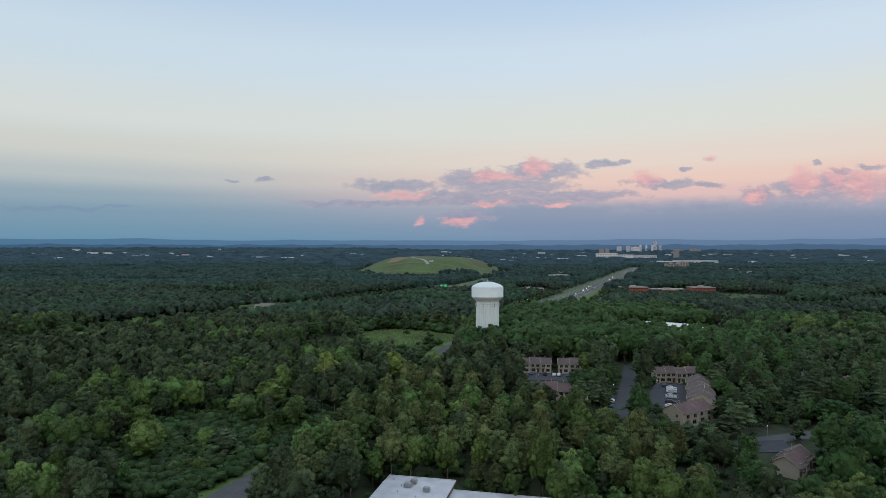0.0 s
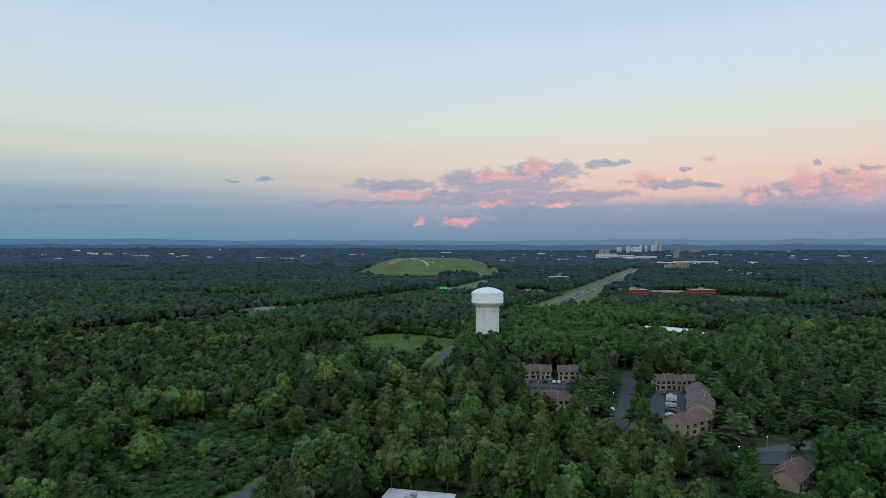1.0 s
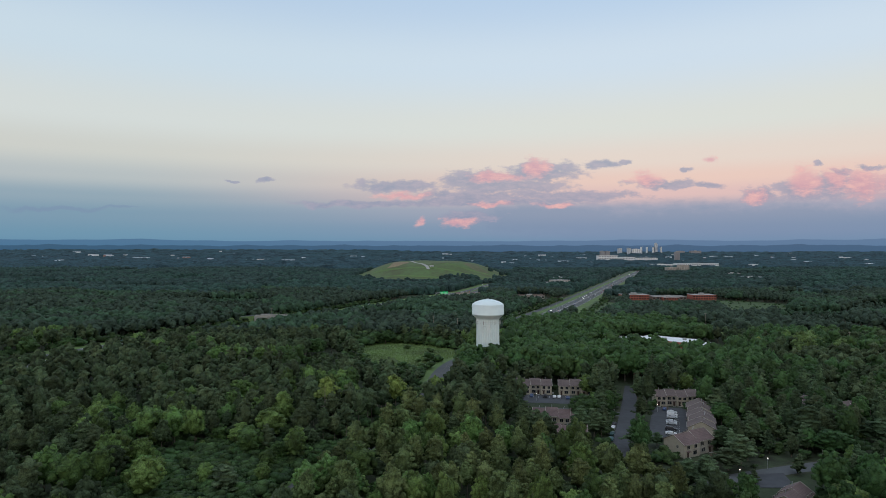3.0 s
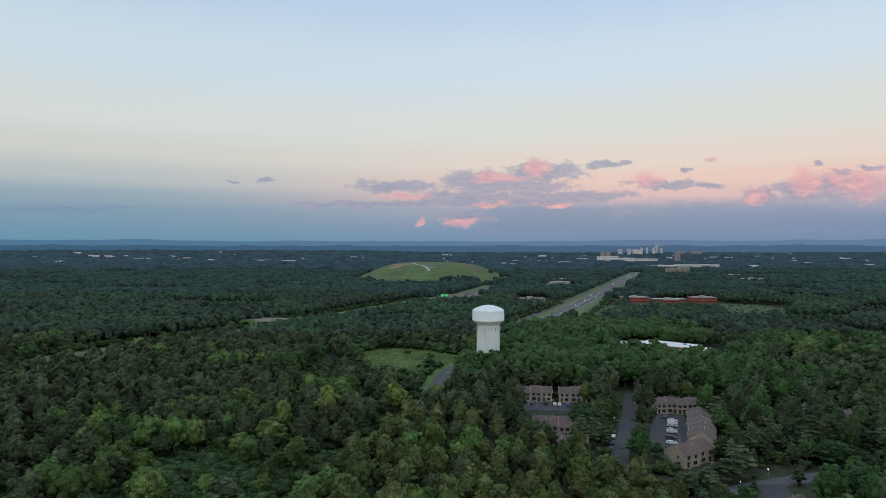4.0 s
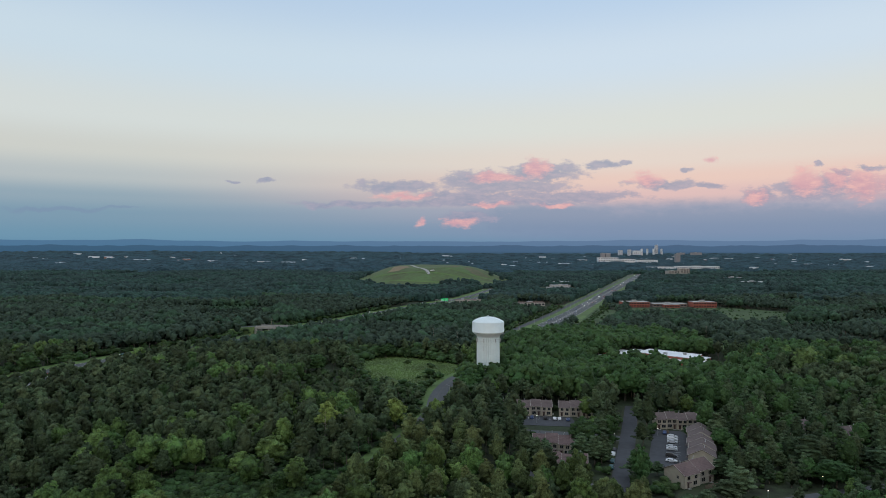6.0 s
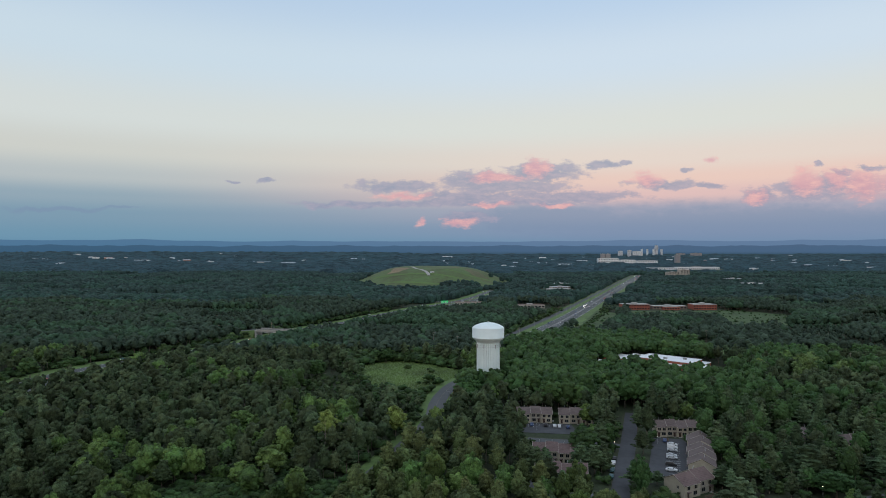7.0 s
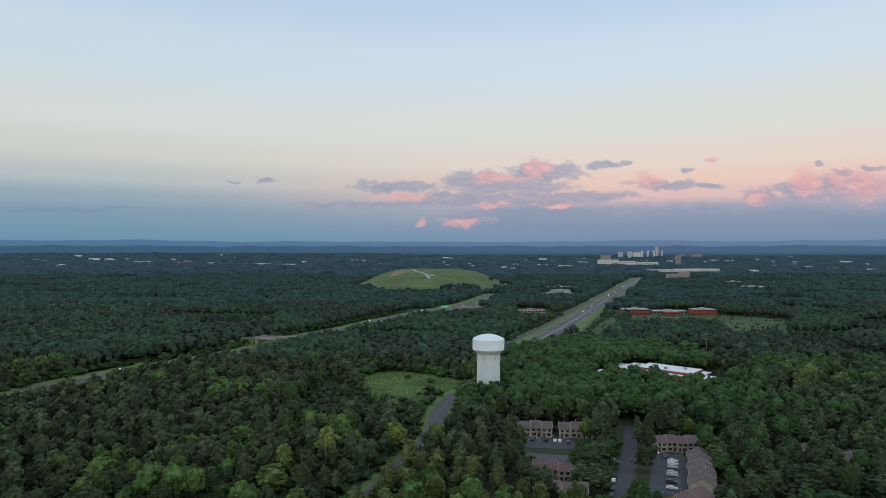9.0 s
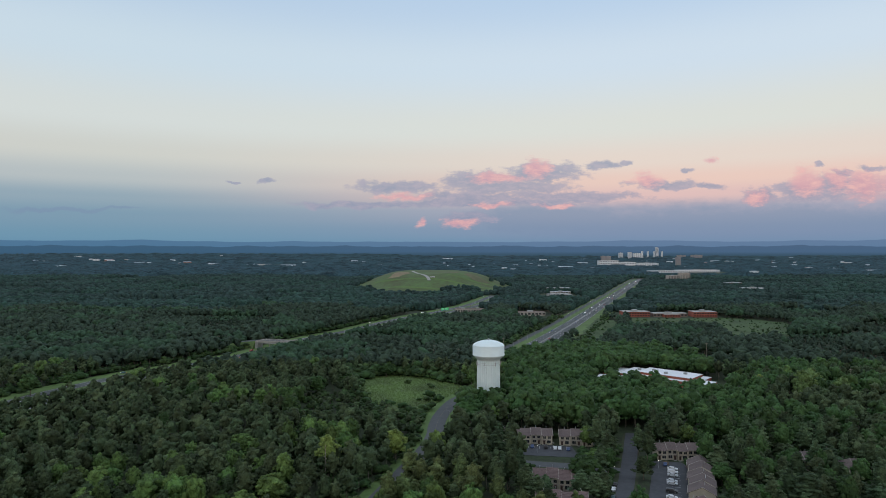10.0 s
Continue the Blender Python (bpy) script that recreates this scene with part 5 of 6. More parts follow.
def townhouse(spec, seed):
    (hx, hy), turn, ln, dp, units, eave, ridge, roof = spec
    rng = random.Random(seed)
    tone = "red-brown" if roof is SHINGLE_R else "brown"
    ob = empty("townhouse_row", pose(hx, hy, lz(hx, hy), 0, 0, turn), "beige two-storey townhouse row with " + tone + " shingled gable roofs", "house", "townhouse rows")
    uw = ln / units
    for i in range(units):
        x0, x1 = i * uw, (i + 1) * uw
        back = 0.7 * (i % 2)
        up = (0.0, 0.35, -0.1, 0.3, 0.05)[i % 5] if units > 2 else 0.25 * i
        y0, y1 = back, dp + back * 0.6
        e, r = eave + up, ridge + up
        part("wall", gable_body(x0 + 0.003, x1 - 0.003, y0, y1, e, r), SIDING if i % 2 == 0 else SIDING_D, ob)
        for side in (-1, 1):
            part("roof_slope", roof_slope(x0 - (0.35 if i == 0 else 0), x1 + (0.35 if i == units - 1 else -0.02), y0, y1, e, r, side), roof, ob)
        # pale verge boards where the roofs step
        ym = (y0 + y1) / 2
        for xe in ((x0 - 0.37,) if i == 0 else (x0,)) + ((x1 + 0.37,) if i == units - 1 else ()):
            bm = bmesh.new()
            for ye in (y0 - 0.4, y1 + 0.4):
                zl = e - 0.4 * (r - e) / ((y1 - y0) / 2)
                rod(bm, (xe, ye, zl + 0.04), (xe, ym, r + 0.06), 0.09, n=4)
            part("verge_board", bm, TRIM, ob)
        part("gutter", boxed(x0, x1 - 0.03, y0 - 0.58, y0 - 0.46, e - 0.42, e - 0.28, bevel=0.02), TRIM, ob)
        part("trim_band", boxed(x0 + 0.05, x1 - 0.05, y0 - 0.06, y0 - 0.005, 2.55, 2.75), TRIM, ob)
        window(ob, x0 + uw * 0.27, y0, 3.1, 1.35, 1.3)
        window(ob, x0 + uw * 0.73, y0, 3.1, 1.35, 1.3)
        flip = i % 2
        window(ob, x0 + uw * (0.32 if flip else 0.68), y0, 0.85, 1.8, 1.4)
        xd = x0 + uw * (0.76 if flip else 0.24)
        d = part("door", boxed(xd - 0.48, xd + 0.48, y0 - 0.06, y0 - 0.004, 0.1, 2.15), DOOR, ob)
        part("door_handle", boxed(xd + 0.33, xd + 0.38, y0 - 0.12, y0 - 0.06, 1.0, 1.15), STEEL, d)
        part("porch_roof", boxed(xd - 0.8, xd + 0.8, y0 - 1.0, y0 - 0.02, 2.3, 2.42, bevel=0.02), roof, ob)
        part("door_step", boxed(xd - 0.7, xd + 0.7, y0 - 1.1, y0 - 0.07, -0.2, 0.1), CONCRETE, ob)
        bm = bmesh.new()
        rod(bm, (x0 + uw * rng.uniform(0.3, 0.7), ym + 1.0, e + 0.8), (x0 + uw * 0.5, ym + 1.0, r + 0.75), 0.12, 0.12, 8)
        part("vent_pipe", bm, STEEL, ob)
        for wx in (0.3, 0.7):
            window(ob, x0 + uw * wx, y1, 3.1, 1.1, 1.1, face=1)
    for xe, face in (((0.003, -1), (ln - 0.003, 1)) if eave > 4 else ()):
        window(ob, xe, dp * 0.32, 3.1, 0.9, 1.0, face, "x")
    part("air_unit", boxed(ln + 0.4, ln + 1.2, 2, 2.8, -0.1, 0.8, bevel=0.05), METAL_GREY, ob)
    return ob


for i, spec in enumerate(HOUSES):
    townhouse(spec, 40 + i)


def board_fence(x, y, turn, n, label):
    ob = empty("board_fence", pose(x, y, lz(x, y), 0, 0, turn), label, "fence", "garden fences")
    board = boxed(-0.09, 0.09, -0.012, 0.012, 0.05, 1.7, bevel=0.01)
    me = bpy.data.meshes.new("board")
    board.to_mesh(me)
    board.free()
    me.materials.append(FENCE)
    for k in range(n):
        shared("board", me, ob, pose(k * 0.2, 0, 0.02 * (k % 3)))
    for z in (0.35, 1.4):
        part("rail", boxed(-0.1, n * 0.2 - 0.1, 0.013, 0.06, z, z + 0.09), FENCE, ob)
    for k in range(0, n, 10):
        part("post", boxed(k * 0.2 - 0.05, k * 0.2 + 0.05, 0.06, 0.16, -0.3, 1.75), FENCE, ob)


board_fence(94.5, 228.5, 28.7, 34, "weathered brown board fence round a back yard")
board_fence(42.5, 263.2, -10, 60, "weathered brown board fence behind townhouses")
board_fence(103.5, 299.0, -5, 14, "weathered board fence beside a parking lot")


# ---------------------------------------------------------------- cars
def car_mesh_parts(kind):
    """Half-profile outlines of a car's body and glass along its length."""
    if kind == "suv":
        body = [(-2.3, 0.35), (2.25, 0.35), (2.32, 0.7), (2.2, 1.0), (1.1, 1.12), (0.5, 1.68), (-2.0, 1.72), (-2.28, 1.1)]
        glass = [(0.95, 1.15), (0.45, 1.6), (-1.9, 1.64), (-2.1, 1.15)]
    else:
        body = [(-2.3, 0.32), (2.25, 0.32), (2.32, 0.6), (2.15, 0.82), (1.05, 0.95), (0.35, 1.40), (-1.1, 1.44), (-1.75, 1.0), (-2.28, 0.92)]
        glass = [(0.9, 0.98), (0.3, 1.34), (-1.05, 1.38), (-1.6, 1.0)]
    return body, glass


def prism(outline, half, top_in=0.0, z_split=None):
    bm = bmesh.new()
    sides = []
    for s in (-1, 1):
        ring = []
        for x, z in outline:
            w = half - (top_in if z_split is not None and z > z_split else 0)
            ring.append(bm.verts.new((x, s * w, z)))
        sides.append(ring)
    bm.faces.new(sides[0])
    bm.faces.new(sides[1][::-1])
    n = len(outline)
    for k in range(n):
        bm.faces.new((sides[0][k], sides[1][k], sides[1][(k + 1) % n], sides[0][(k + 1) % n]))
    bmesh.ops.recalc_face_normals(bm, faces=bm.faces[:])
    return bm


COLOURS = ("white", "silver", "black", "dark green", "red", "dark blue")
CAR_MODELS = {}


def car(x, y, turn, paint, kind="sedan", lights=0, place="parked on asphalt", group="parked cars", z=0.16):
    key = (paint, kind, lights)
    m = pose(x, y, lz(x, y) + z, 0, 0, turn)
    label = COLOURS[paint] + (" sport utility vehicle " if kind == "suv" else " saloon car ") + place
    if key in CAR_MODELS:
        return tagged(copy_thing(CAR_MODELS[key], m), label, "car", group)
    ob = empty("car", m, label, "car", group)
    body, glass = car_mesh_parts(kind)
    split = 1.12 if kind == "suv" else 0.96
    b = prism(body, 0.9, 0.17, split)
    bmesh.ops.bevel(b, geom=b.edges[:], offset=0.06, segments=2, affect="EDGES")
    part("body", b, CAR_PAINTS[paint], ob)
    # windows sit just proud of the cabin
    g = prism([(px * 1.0, pz) for px, pz in glass], 0.745, 0.0)
    part("side_windows", g, GLASS, ob)
    f = bmesh.new()
    (x0, z0), (x1, z1) = glass[0], glass[1]
    for a, c in (((x0 + 0.12, z0), (x1 + 0.1, z1 + 0.02)), ((glass[3][0] - 0.12, glass[3][1]), (glass[2][0] - 0.1, glass[2][1] + 0.02))):
        vs = [f.verts.new(p) for p in ((a[0], -0.66, a[1]), (a[0], 0.66, a[1]), (c[0], 0.6, c[1]), (c[0], -0.6, c[1]))]
        f.faces.new(vs)
    bmesh.ops.solidify(f, geom=f.faces[:], thickness=0.03)
    part("windscreen", f, GLASS, ob)
    for wx in (-1.4, 1.42):
        for s in (-1, 1):
            bm = bmesh.new()
            rod(bm, (wx, s * 0.70, 0.33), (wx, s * 0.92, 0.33), 0.33, 0.33, 16)
            w = part("wheel", bm, RUBBER, ob)
            bm = bmesh.new()
            rod(bm, (wx, s * 0.9, 0.33), (wx, s * 0.935, 0.33), 0.2, 0.18, 12)
            part("rim", bm, STEEL, w)
    for s in (-1, 1):
        part("headlight", boxed(2.2, 2.34, s * 0.68 - 0.17, s * 0.68 + 0.17, 0.62, 0.76, bevel=0.03), HEADLAMP if lights == 1 else TRIM, ob)
        part("tail_light", boxed(-2.36, -2.22, s * 0.7 - 0.14, s * 0.7 + 0.14, 0.72, 0.9, bevel=0.03), TAIL if lights else DOOR, ob)
    CAR_MODELS[key] = ob
    return ob


ACROSS = -20.4
for x, y, p, k in ((105.4, 291.8, 0, "sedan"), (103.8, 287.2, 0, "suv"), (102.4, 283.4, 1, "sedan"), (99.6, 276.4, 1, "sedan"), (98.6, 273.4, 1, "sedan"), (95.2, 264.6, 2, "suv"), (93.0, 258.2, 0, "sedan")):
    car(x, y, ACROSS, p, k, place="parked in a row before townhouses")
car(104.2, 298.2, 69, 5, place="parked at the end of a parking lot")
for x, y, p in ((73.6, 272.5, 2), (71.6, 267.0, 0), (68.9, 258.3, 3), (66.6, 251.0, 3)):
    car(x, y, 71, p, place="parked along the lane")
car(80.8, 250.5, 71, 1, place="parked along the lane")
car(86.2, 251.0, 69, 2, place="parked at the edge of a parking lot")
for x, y, p in ((41.0, 326.0, 2), (45.4, 325.3, 5), (52.2, 323.8, 2), (56.6, 322.4, 0), (58.9, 322.0, 0), (63.0, 320.6, 5)):
    car(x, y, 80, p, "suv" if p == 2 else "sedan", place="parked in a marked bay")
for i, (x, y) in enumerate(((150.0, 196.0), (190.0, 262.0))):
    car(x, y, 40 + 20 * i, i, place="parked under trees")

# bay lines
for k in range(10):
    a = (38.6 + 2.7 * k, 328.6 - 0.35 * k)
    ribbon("bay_line", [a, (a[0] - 0.8, a[1] - 4.6)], 0.12, PAINT_W, 0.19, bpy.data.objects["parking_lot.001"])
for k in range(16):
    f = k / 15
    a = (95.4 + 14.0 * f, 253.5 + 40.5 * f)
    ribbon("bay_line", [a, (a[0] - 4.4, a[1] + 1.6)], 0.12, PAINT_W, 0.19, bpy.data.objects["parking_lot"])

# traffic on the highway and the motorway
rng = random.Random(17)
hl = curve_line([HIGHWAY[i] for i in range(0, len(HIGHWAY), 3)], 5)
for k in range(60):
    i = rng.randrange(4, len(hl) - 2)
    (x0, y0), (x1, y1) = hl[i], hl[i + 1]
    ang = math.degrees(math.atan2(y1 - y0, x1 - x0))
    side = rng.choice((-1, 1))
    d = side * rng.choice((3.0, 6.5, 10.0))
    nx, ny = (y1 - y0) / math.hypot(x1 - x0, y1 - y0), -(x1 - x0) / math.hypot(x1 - x0, y1 - y0)
    car(x0 + nx * d, y0 + ny * d, ang if side > 0 else ang + 180, rng.randrange(6), rng.choice(("sedan", "suv")), 1, "with lit lamps on the highway", "traffic on the highway", 0.36)
il = curve_line([INTER[i] for i in range(0, len(INTER), 4)], 5)
for k in range(16):
    i = rng.randrange(20, len(il) - 2)
    (x0, y0), (x1, y1) = il[i], il[i + 1]
    ang = math.degrees(math.atan2(y1 - y0, x1 - x0))
    side = rng.choice((-1, 1))
    d = 1 + side * (11 + rng.choice((-2, 2)))
    nx, ny = (y1 - y0) / math.hypot(x1 - x0, y1 - y0), -(x1 - x0) / math.hypot(x1 - x0, y1 - y0)
    car(x0 + nx * d, y0 + ny * d, ang if side > 0 else ang + 180, rng.randrange(6), rng.choice(("sedan", "suv")), 1, "with lit lamps on the motorway", "traffic on the motorway", 0.36)


# ---------------------------------------------------------------- lamps, poles and signs
def lamp_post(x, y, h, arm, turn, lit, label, group):
    ob = empty("street_lamp", pose(x, y, lz(x, y), 0, 0, turn), label, "street lamp", group)
    bm = bmesh.new()
    rod(bm, (0, 0, -0.2), (0, 0, h), 0.11, 0.06, 8)
    part("pole", bm, STEEL, ob)
    if arm:
        bm = bmesh.new()
        rod(bm, (0, 0, h - 0.1), (arm, 0, h + 0.3), 0.05, 0.04, 6)
        part("arm", bm, STEEL, ob)
    head = part("head", boxed(arm - 0.2, arm + 0.45, -0.16, 0.16, h + 0.22, h + 0.38, bevel=0.04) if arm else turned([(0.0, h + 0.5), (0.2, h + 0.4), (0.24, h + 0.1), (0.1, h)], 10), METAL_GREY, ob)
    if lit:
        part("bulb", boxed(arm - 0.12, arm + 0.35, -0.12, 0.12, h + 0.15, h + 0.215) if arm else turned([(0.0, h + 0.62), (0.15, h + 0.56), (0.17, h + 0.51), (0.0, h + 0.5)], 8), BULB, ob)
    return ob


med = shifted(HIGHWAY, -17)
for i in range(3, len(med) - 6, 2):
    lamp_post(med[i][0], med[i][1], 9.5, 2.0, -20, i % 6 == 1, "grey steel street lamp on the grass strip by the highway", "highway lamps")
for x, y in ((99.5, 294.0), (77.0, 285.5), (112, 218.5), (97, 207), (46.6, 316.5), (139, 232)):
    lamp_post(x, y, 3.2, 0, 0, True, "small lit garden lamp post by a townhouse path", "path lamps")
lamp_post(3.4, 372, 7.0, 1.6, 180, False, "grey steel street lamp at the road bend", "road lamps")


lamp = lamp_post(232.5, 466, 8.5, 1.4, 250, False, "lit orange street lamp under a pale tree", "road lamps")
part("bulb", boxed(1.0, 2.0, -0.35, 0.35, 8.2, 8.7, bevel=0.1), BULB_ORANGE, lamp)


def utility_pole(x, y, h):
    ob = empty("utility_pole", pose(x, y, lz(x, y), 0, 0, 15), "grey wooden utility pole with a crossarm among trees", "pole", "utility poles")
    bm = bmesh.new()
    rod(bm, (0, 0, -0.3), (0, 0, h), 0.17, 0.11, 8)
    part("pole", bm, DEADWOOD, ob)
    part("crossarm", boxed(-1.2, 1.2, -0.06, 0.06, h - 0.9, h - 0.75), DEADWOOD, ob)
    for xx in (-1.1, 1.1):
        bm = turned([(0.0, h - 0.48), (0.07, h - 0.52), (0.09, h - 0.72), (0.05, h - 0.75)], 8)
        bmesh.ops.translate(bm, verts=bm.verts[:], vec=(xx, 0, 0))
        part("insulator", bm, METAL_GREY, ob)
    return ob


for x, y, h in ((232, 560, 20), (290, 452, 17), (325, 470, 16), (-9, 560, 18), (12, 545, 17), (60, 640, 14), (72, 612, 16), (-235, 660, 14), (-183, 672, 15)):
    utility_pole(x, y, h)


def road_sign(x, y, turn, mat, w, h, lift, label, group=""):
    ob = empty("road_sign", pose(x, y, lz(x, y), 0, 0, turn), label, "sign", group)
    bm = bmesh.new()
    rod(bm, (0, 0, -0.2), (0, 0, lift + h), 0.04, n=6)
    part("post", bm, STEEL, ob)
    part("panel", boxed(-w / 2, w / 2, -0.09, -0.05, lift, lift + h, bevel=0.015), mat, ob)
    bm = bmesh.new()
    for k in range(2):
        box(bm, -w * 0.32, w * 0.32, -0.1, -0.091, lift + h * (0.28 + 0.3 * k), lift + h * (0.4 + 0.3 * k))
    part("lettering", bm, PAINT_W, ob)


road_sign(6.4, 389, 0, ORANGE_PAINT, 1.5, 1.5, 1.6, "orange warning sign on a post at the road bend")
road_sign(2.2, 352, 0, PAINT_W, 0.8, 0.9, 1.7, "white sign on a post beside the road")


def gantry():
    x, y = 0.5, 1060.0
    z = lz(x, y)
    ob = empty("sign_gantry", pose(x, y, z, 0, 0, 28), "overhead motorway sign gantry with lit green panels", "sign")
    for sx in (-16, 14):
        bm = bmesh.new()
        rod(bm, (sx, 0, -0.3), (sx, 0, 8.6), 0.28, 0.22, 10)
        part("post", bm, STEEL, ob)
    for zz in (7.2, 8.4):
        part("beam", boxed(-16, 14, -0.12, 0.12, zz - 0.12, zz + 0.12), STEEL, ob)
    for x0, x1 in ((-6.5, -0.4), (0.4, 7.0)):
        p = part("panel", boxed(x0, x1, -0.4, -0.22, 5.4, 9.6, bevel=0.06), SIGN_GREEN, ob, "lit green sign panel")
        bm = bmesh.new()
        for k in range(3):
            box(bm, x0 + 0.7, x1 - 0.7 - 0.8 * k, -0.44, -0.405, 6.2 + 1.0 * k, 6.75 + 1.0 * k)
        part("lettering", bm, PAINT_W, p)


gantry()


# ---------------------------------------------------------------- bridge
def bridge():
    ob = empty("road_bridge", pose(-171, 661, lz(-171, 661) - 2.5, 0, 0, -13), "pale concrete road bridge over the motorway", "bridge")
    part("deck", boxed(-25, 25, -5.5, 5.5, 9.2, 10.3, bevel=0.05), CONCRETE, ob)
    part("road_surface", boxed(-25, 25, -5.0, 5.0, 10.31, 10.36), OLD_ASPHALT, ob)
    for y in (-5.4, 5.15):
        part("parapet", boxed(-25, 25, y, y + 0.25, 10.3, 11.3, bevel=0.03), CONCRETE, ob)
        bm = bmesh.new()
        for k in range(17):
            rod(bm, (-24 + 3 * k, y + 0.12, 11.3), (-24 + 3 * k, y + 0.12, 11.9), 0.04, n=5)
        rod(bm, (-25, y + 0.12, 11.9), (25, y + 0.12, 11.9), 0.05, n=6)
        part("railing", bm, STEEL, ob)
    for y in (-4.4, -1.5, 1.5, 4.4):
        part("girder", boxed(-25, 25, y - 0.25, y + 0.25, 8.1, 9.2), STEEL, ob)
    for x in (-11, 0.5, 12):
        for y in (-3.6, 0, 3.6):
            bm = bmesh.new()
            rod(bm, (x, y, -0.5), (x, y, 7.4), 0.5, n=12)
            part("pier", bm, CONCRETE, ob)
        part("pier_cap", boxed(x - 0.6, x + 0.6, -5, 5, 7.4, 8.1, bevel=0.05), CONCRETE, ob)
    for s in (-1, 1):
        part("abutment", boxed(s * 25 - 1.5, s * 25 + 1.5, -5.4, 5.4, -0.5, 10.2, bevel=0.05), METAL_GREY, ob)
        bm = bmesh.new()
        lo, hi = sorted((s * 26.5, s * 90))
        v = [(s * 26.5, -13, -0.4), (s * 26.5, 13, -0.4), (s * 90, 13, -0.4), (s * 90, -13, -0.4), (s * 26.5, -5, 10.2), (s * 26.5, 5, 10.2), (s * 90, 5, 5.0), (s * 90, -5, 5.0)]
        v = [bm.verts.new(p) for p in v]
        for f in ((0, 1, 2, 3), (4, 5, 6, 7), (0, 1, 5, 4), (1, 2, 6, 5), (2, 3, 7, 6), (3, 0, 4, 7)):
            bm.faces.new([v[i] for i in f])
        bmesh.ops.recalc_face_normals(bm, faces=bm.faces[:])
        part("embankment", bm, GRASS, ob)
        bm = bmesh.new()
        v = [bm.verts.new(p) for p in ((s * 26.5, -4.5, 10.26), (s * 26.5, 4.5, 10.26), (s * 90, 4.5, 5.06), (s * 90, -4.5, 5.06))]
        bm.faces.new(v)
        bmesh.ops.recalc_face_normals(bm, faces=bm.faces[:])
        part("approach_road", bm, OLD_ASPHALT, ob)


bridge()


# ---------------------------------------------------------------- flat-roofed buildings
def flat_block(ob, x0, x1, y0, y1, z0, z1, wall, roof, curb=0.45):
    part("wall", boxed(x0, x1, y0, y1, z0, z1), wall, ob)
    part("roof", boxed(x0 + 0.3, x1 - 0.3, y0 + 0.3, y1 - 0.3, z1 + 0.004, z1 + 0.08), roof, ob)
    for a in ((x0 - 0.04, x1 + 0.04, y0 - 0.04, y0 + 0.28), (x0 - 0.04, x1 + 0.04, y1 - 0.28, y1 + 0.04), (x0 - 0.04, x0 + 0.28, y0 + 0.285, y1 - 0.285), (x1 - 0.28, x1 + 0.04, y0 + 0.285, y1 - 0.285)):
        part("parapet", boxed(*a, z1 + 0.004, z1 + curb, bevel=0.02), roof, ob)


def roof_unit(ob, x, y, z, w=1.6, d=1.3, h=1.1):
    u = part("roof_unit", boxed(x - w / 2, x + w / 2, y - d / 2, y + d / 2, z + 0.12, z + h, bevel=0.05), METAL_GREY, ob)
    part("curb", boxed(x - w / 2 + 0.1, x + w / 2 - 0.1, y - d / 2 + 0.1, y + d / 2 - 0.1, z, z + 0.12), STEEL, u)
    part("fan", turned([(0.0, 0.16), (0.42, 0.16), (0.46, 0.0)], 16), STEEL, u).matrix_basis = pose(x, y, z + h)
    bm = bmesh.new()
    for k in range(5):
        box(bm, x - w / 2 + 0.12, x + w / 2 - 0.12, y - d / 2 - 0.03, y - d / 2 - 0.005, z + 0.25 + 0.14 * k, z + 0.31 + 0.14 * k)
    part("louvre", bm, STEEL, u)


def near_building():
    """Local x runs along the far edge, y towards the viewer is negative."""
    ob = empty("flat_roofed_building", pose(-14.3, 169.5, 0, 0, 0, -13), "low brick building with a stained white membrane roof", "building")
    flat_block(ob, 0, 18.2, -40, 0, -0.3, 4.2, BRICK_DK, MEMBRANE, 0.25)
    flat_block(ob, 18.21, 44, -40, -3.2, -0.3, 3.0, BRICK_DK, MEMBRANE, 0.2)
    roof_unit(ob, 8.0, -4.6, 4.28)
    roof_unit(ob, 7.2, -7.0, 4.28, 2.0, 1.6, 1.0)
    roof_unit(ob, 12.5, -9.0, 4.28)
    roof_unit(ob, 5.0, -20.0, 4.28)
    for k in range(6):
        window(ob, 3 + 2.6 * k, 0, 1.2, 1.4, 1.3, face=1)
    bm = bmesh.new()
    rng = random.Random(3)
    for k in range(5):
        x, y = rng.uniform(2, 16), rng.uniform(-14, -1)
        rod(bm, (x, y, 4.28), (x, y, 4.75), 0.09, n=8)
    part("vent_pipe", bm, STEEL, ob)
    bm = bmesh.new()
    rod(bm, (0, 0, -0.2), (0.1, 0, 11), 0.13, 0.07, 8)
    pole = tagged(part("bare_pole", bm, DEADWOOD), "pale bare dead trunk standing behind a building", "dead tree")
    pole.matrix_basis = pose(-9.0, 176, 0)


near_building()


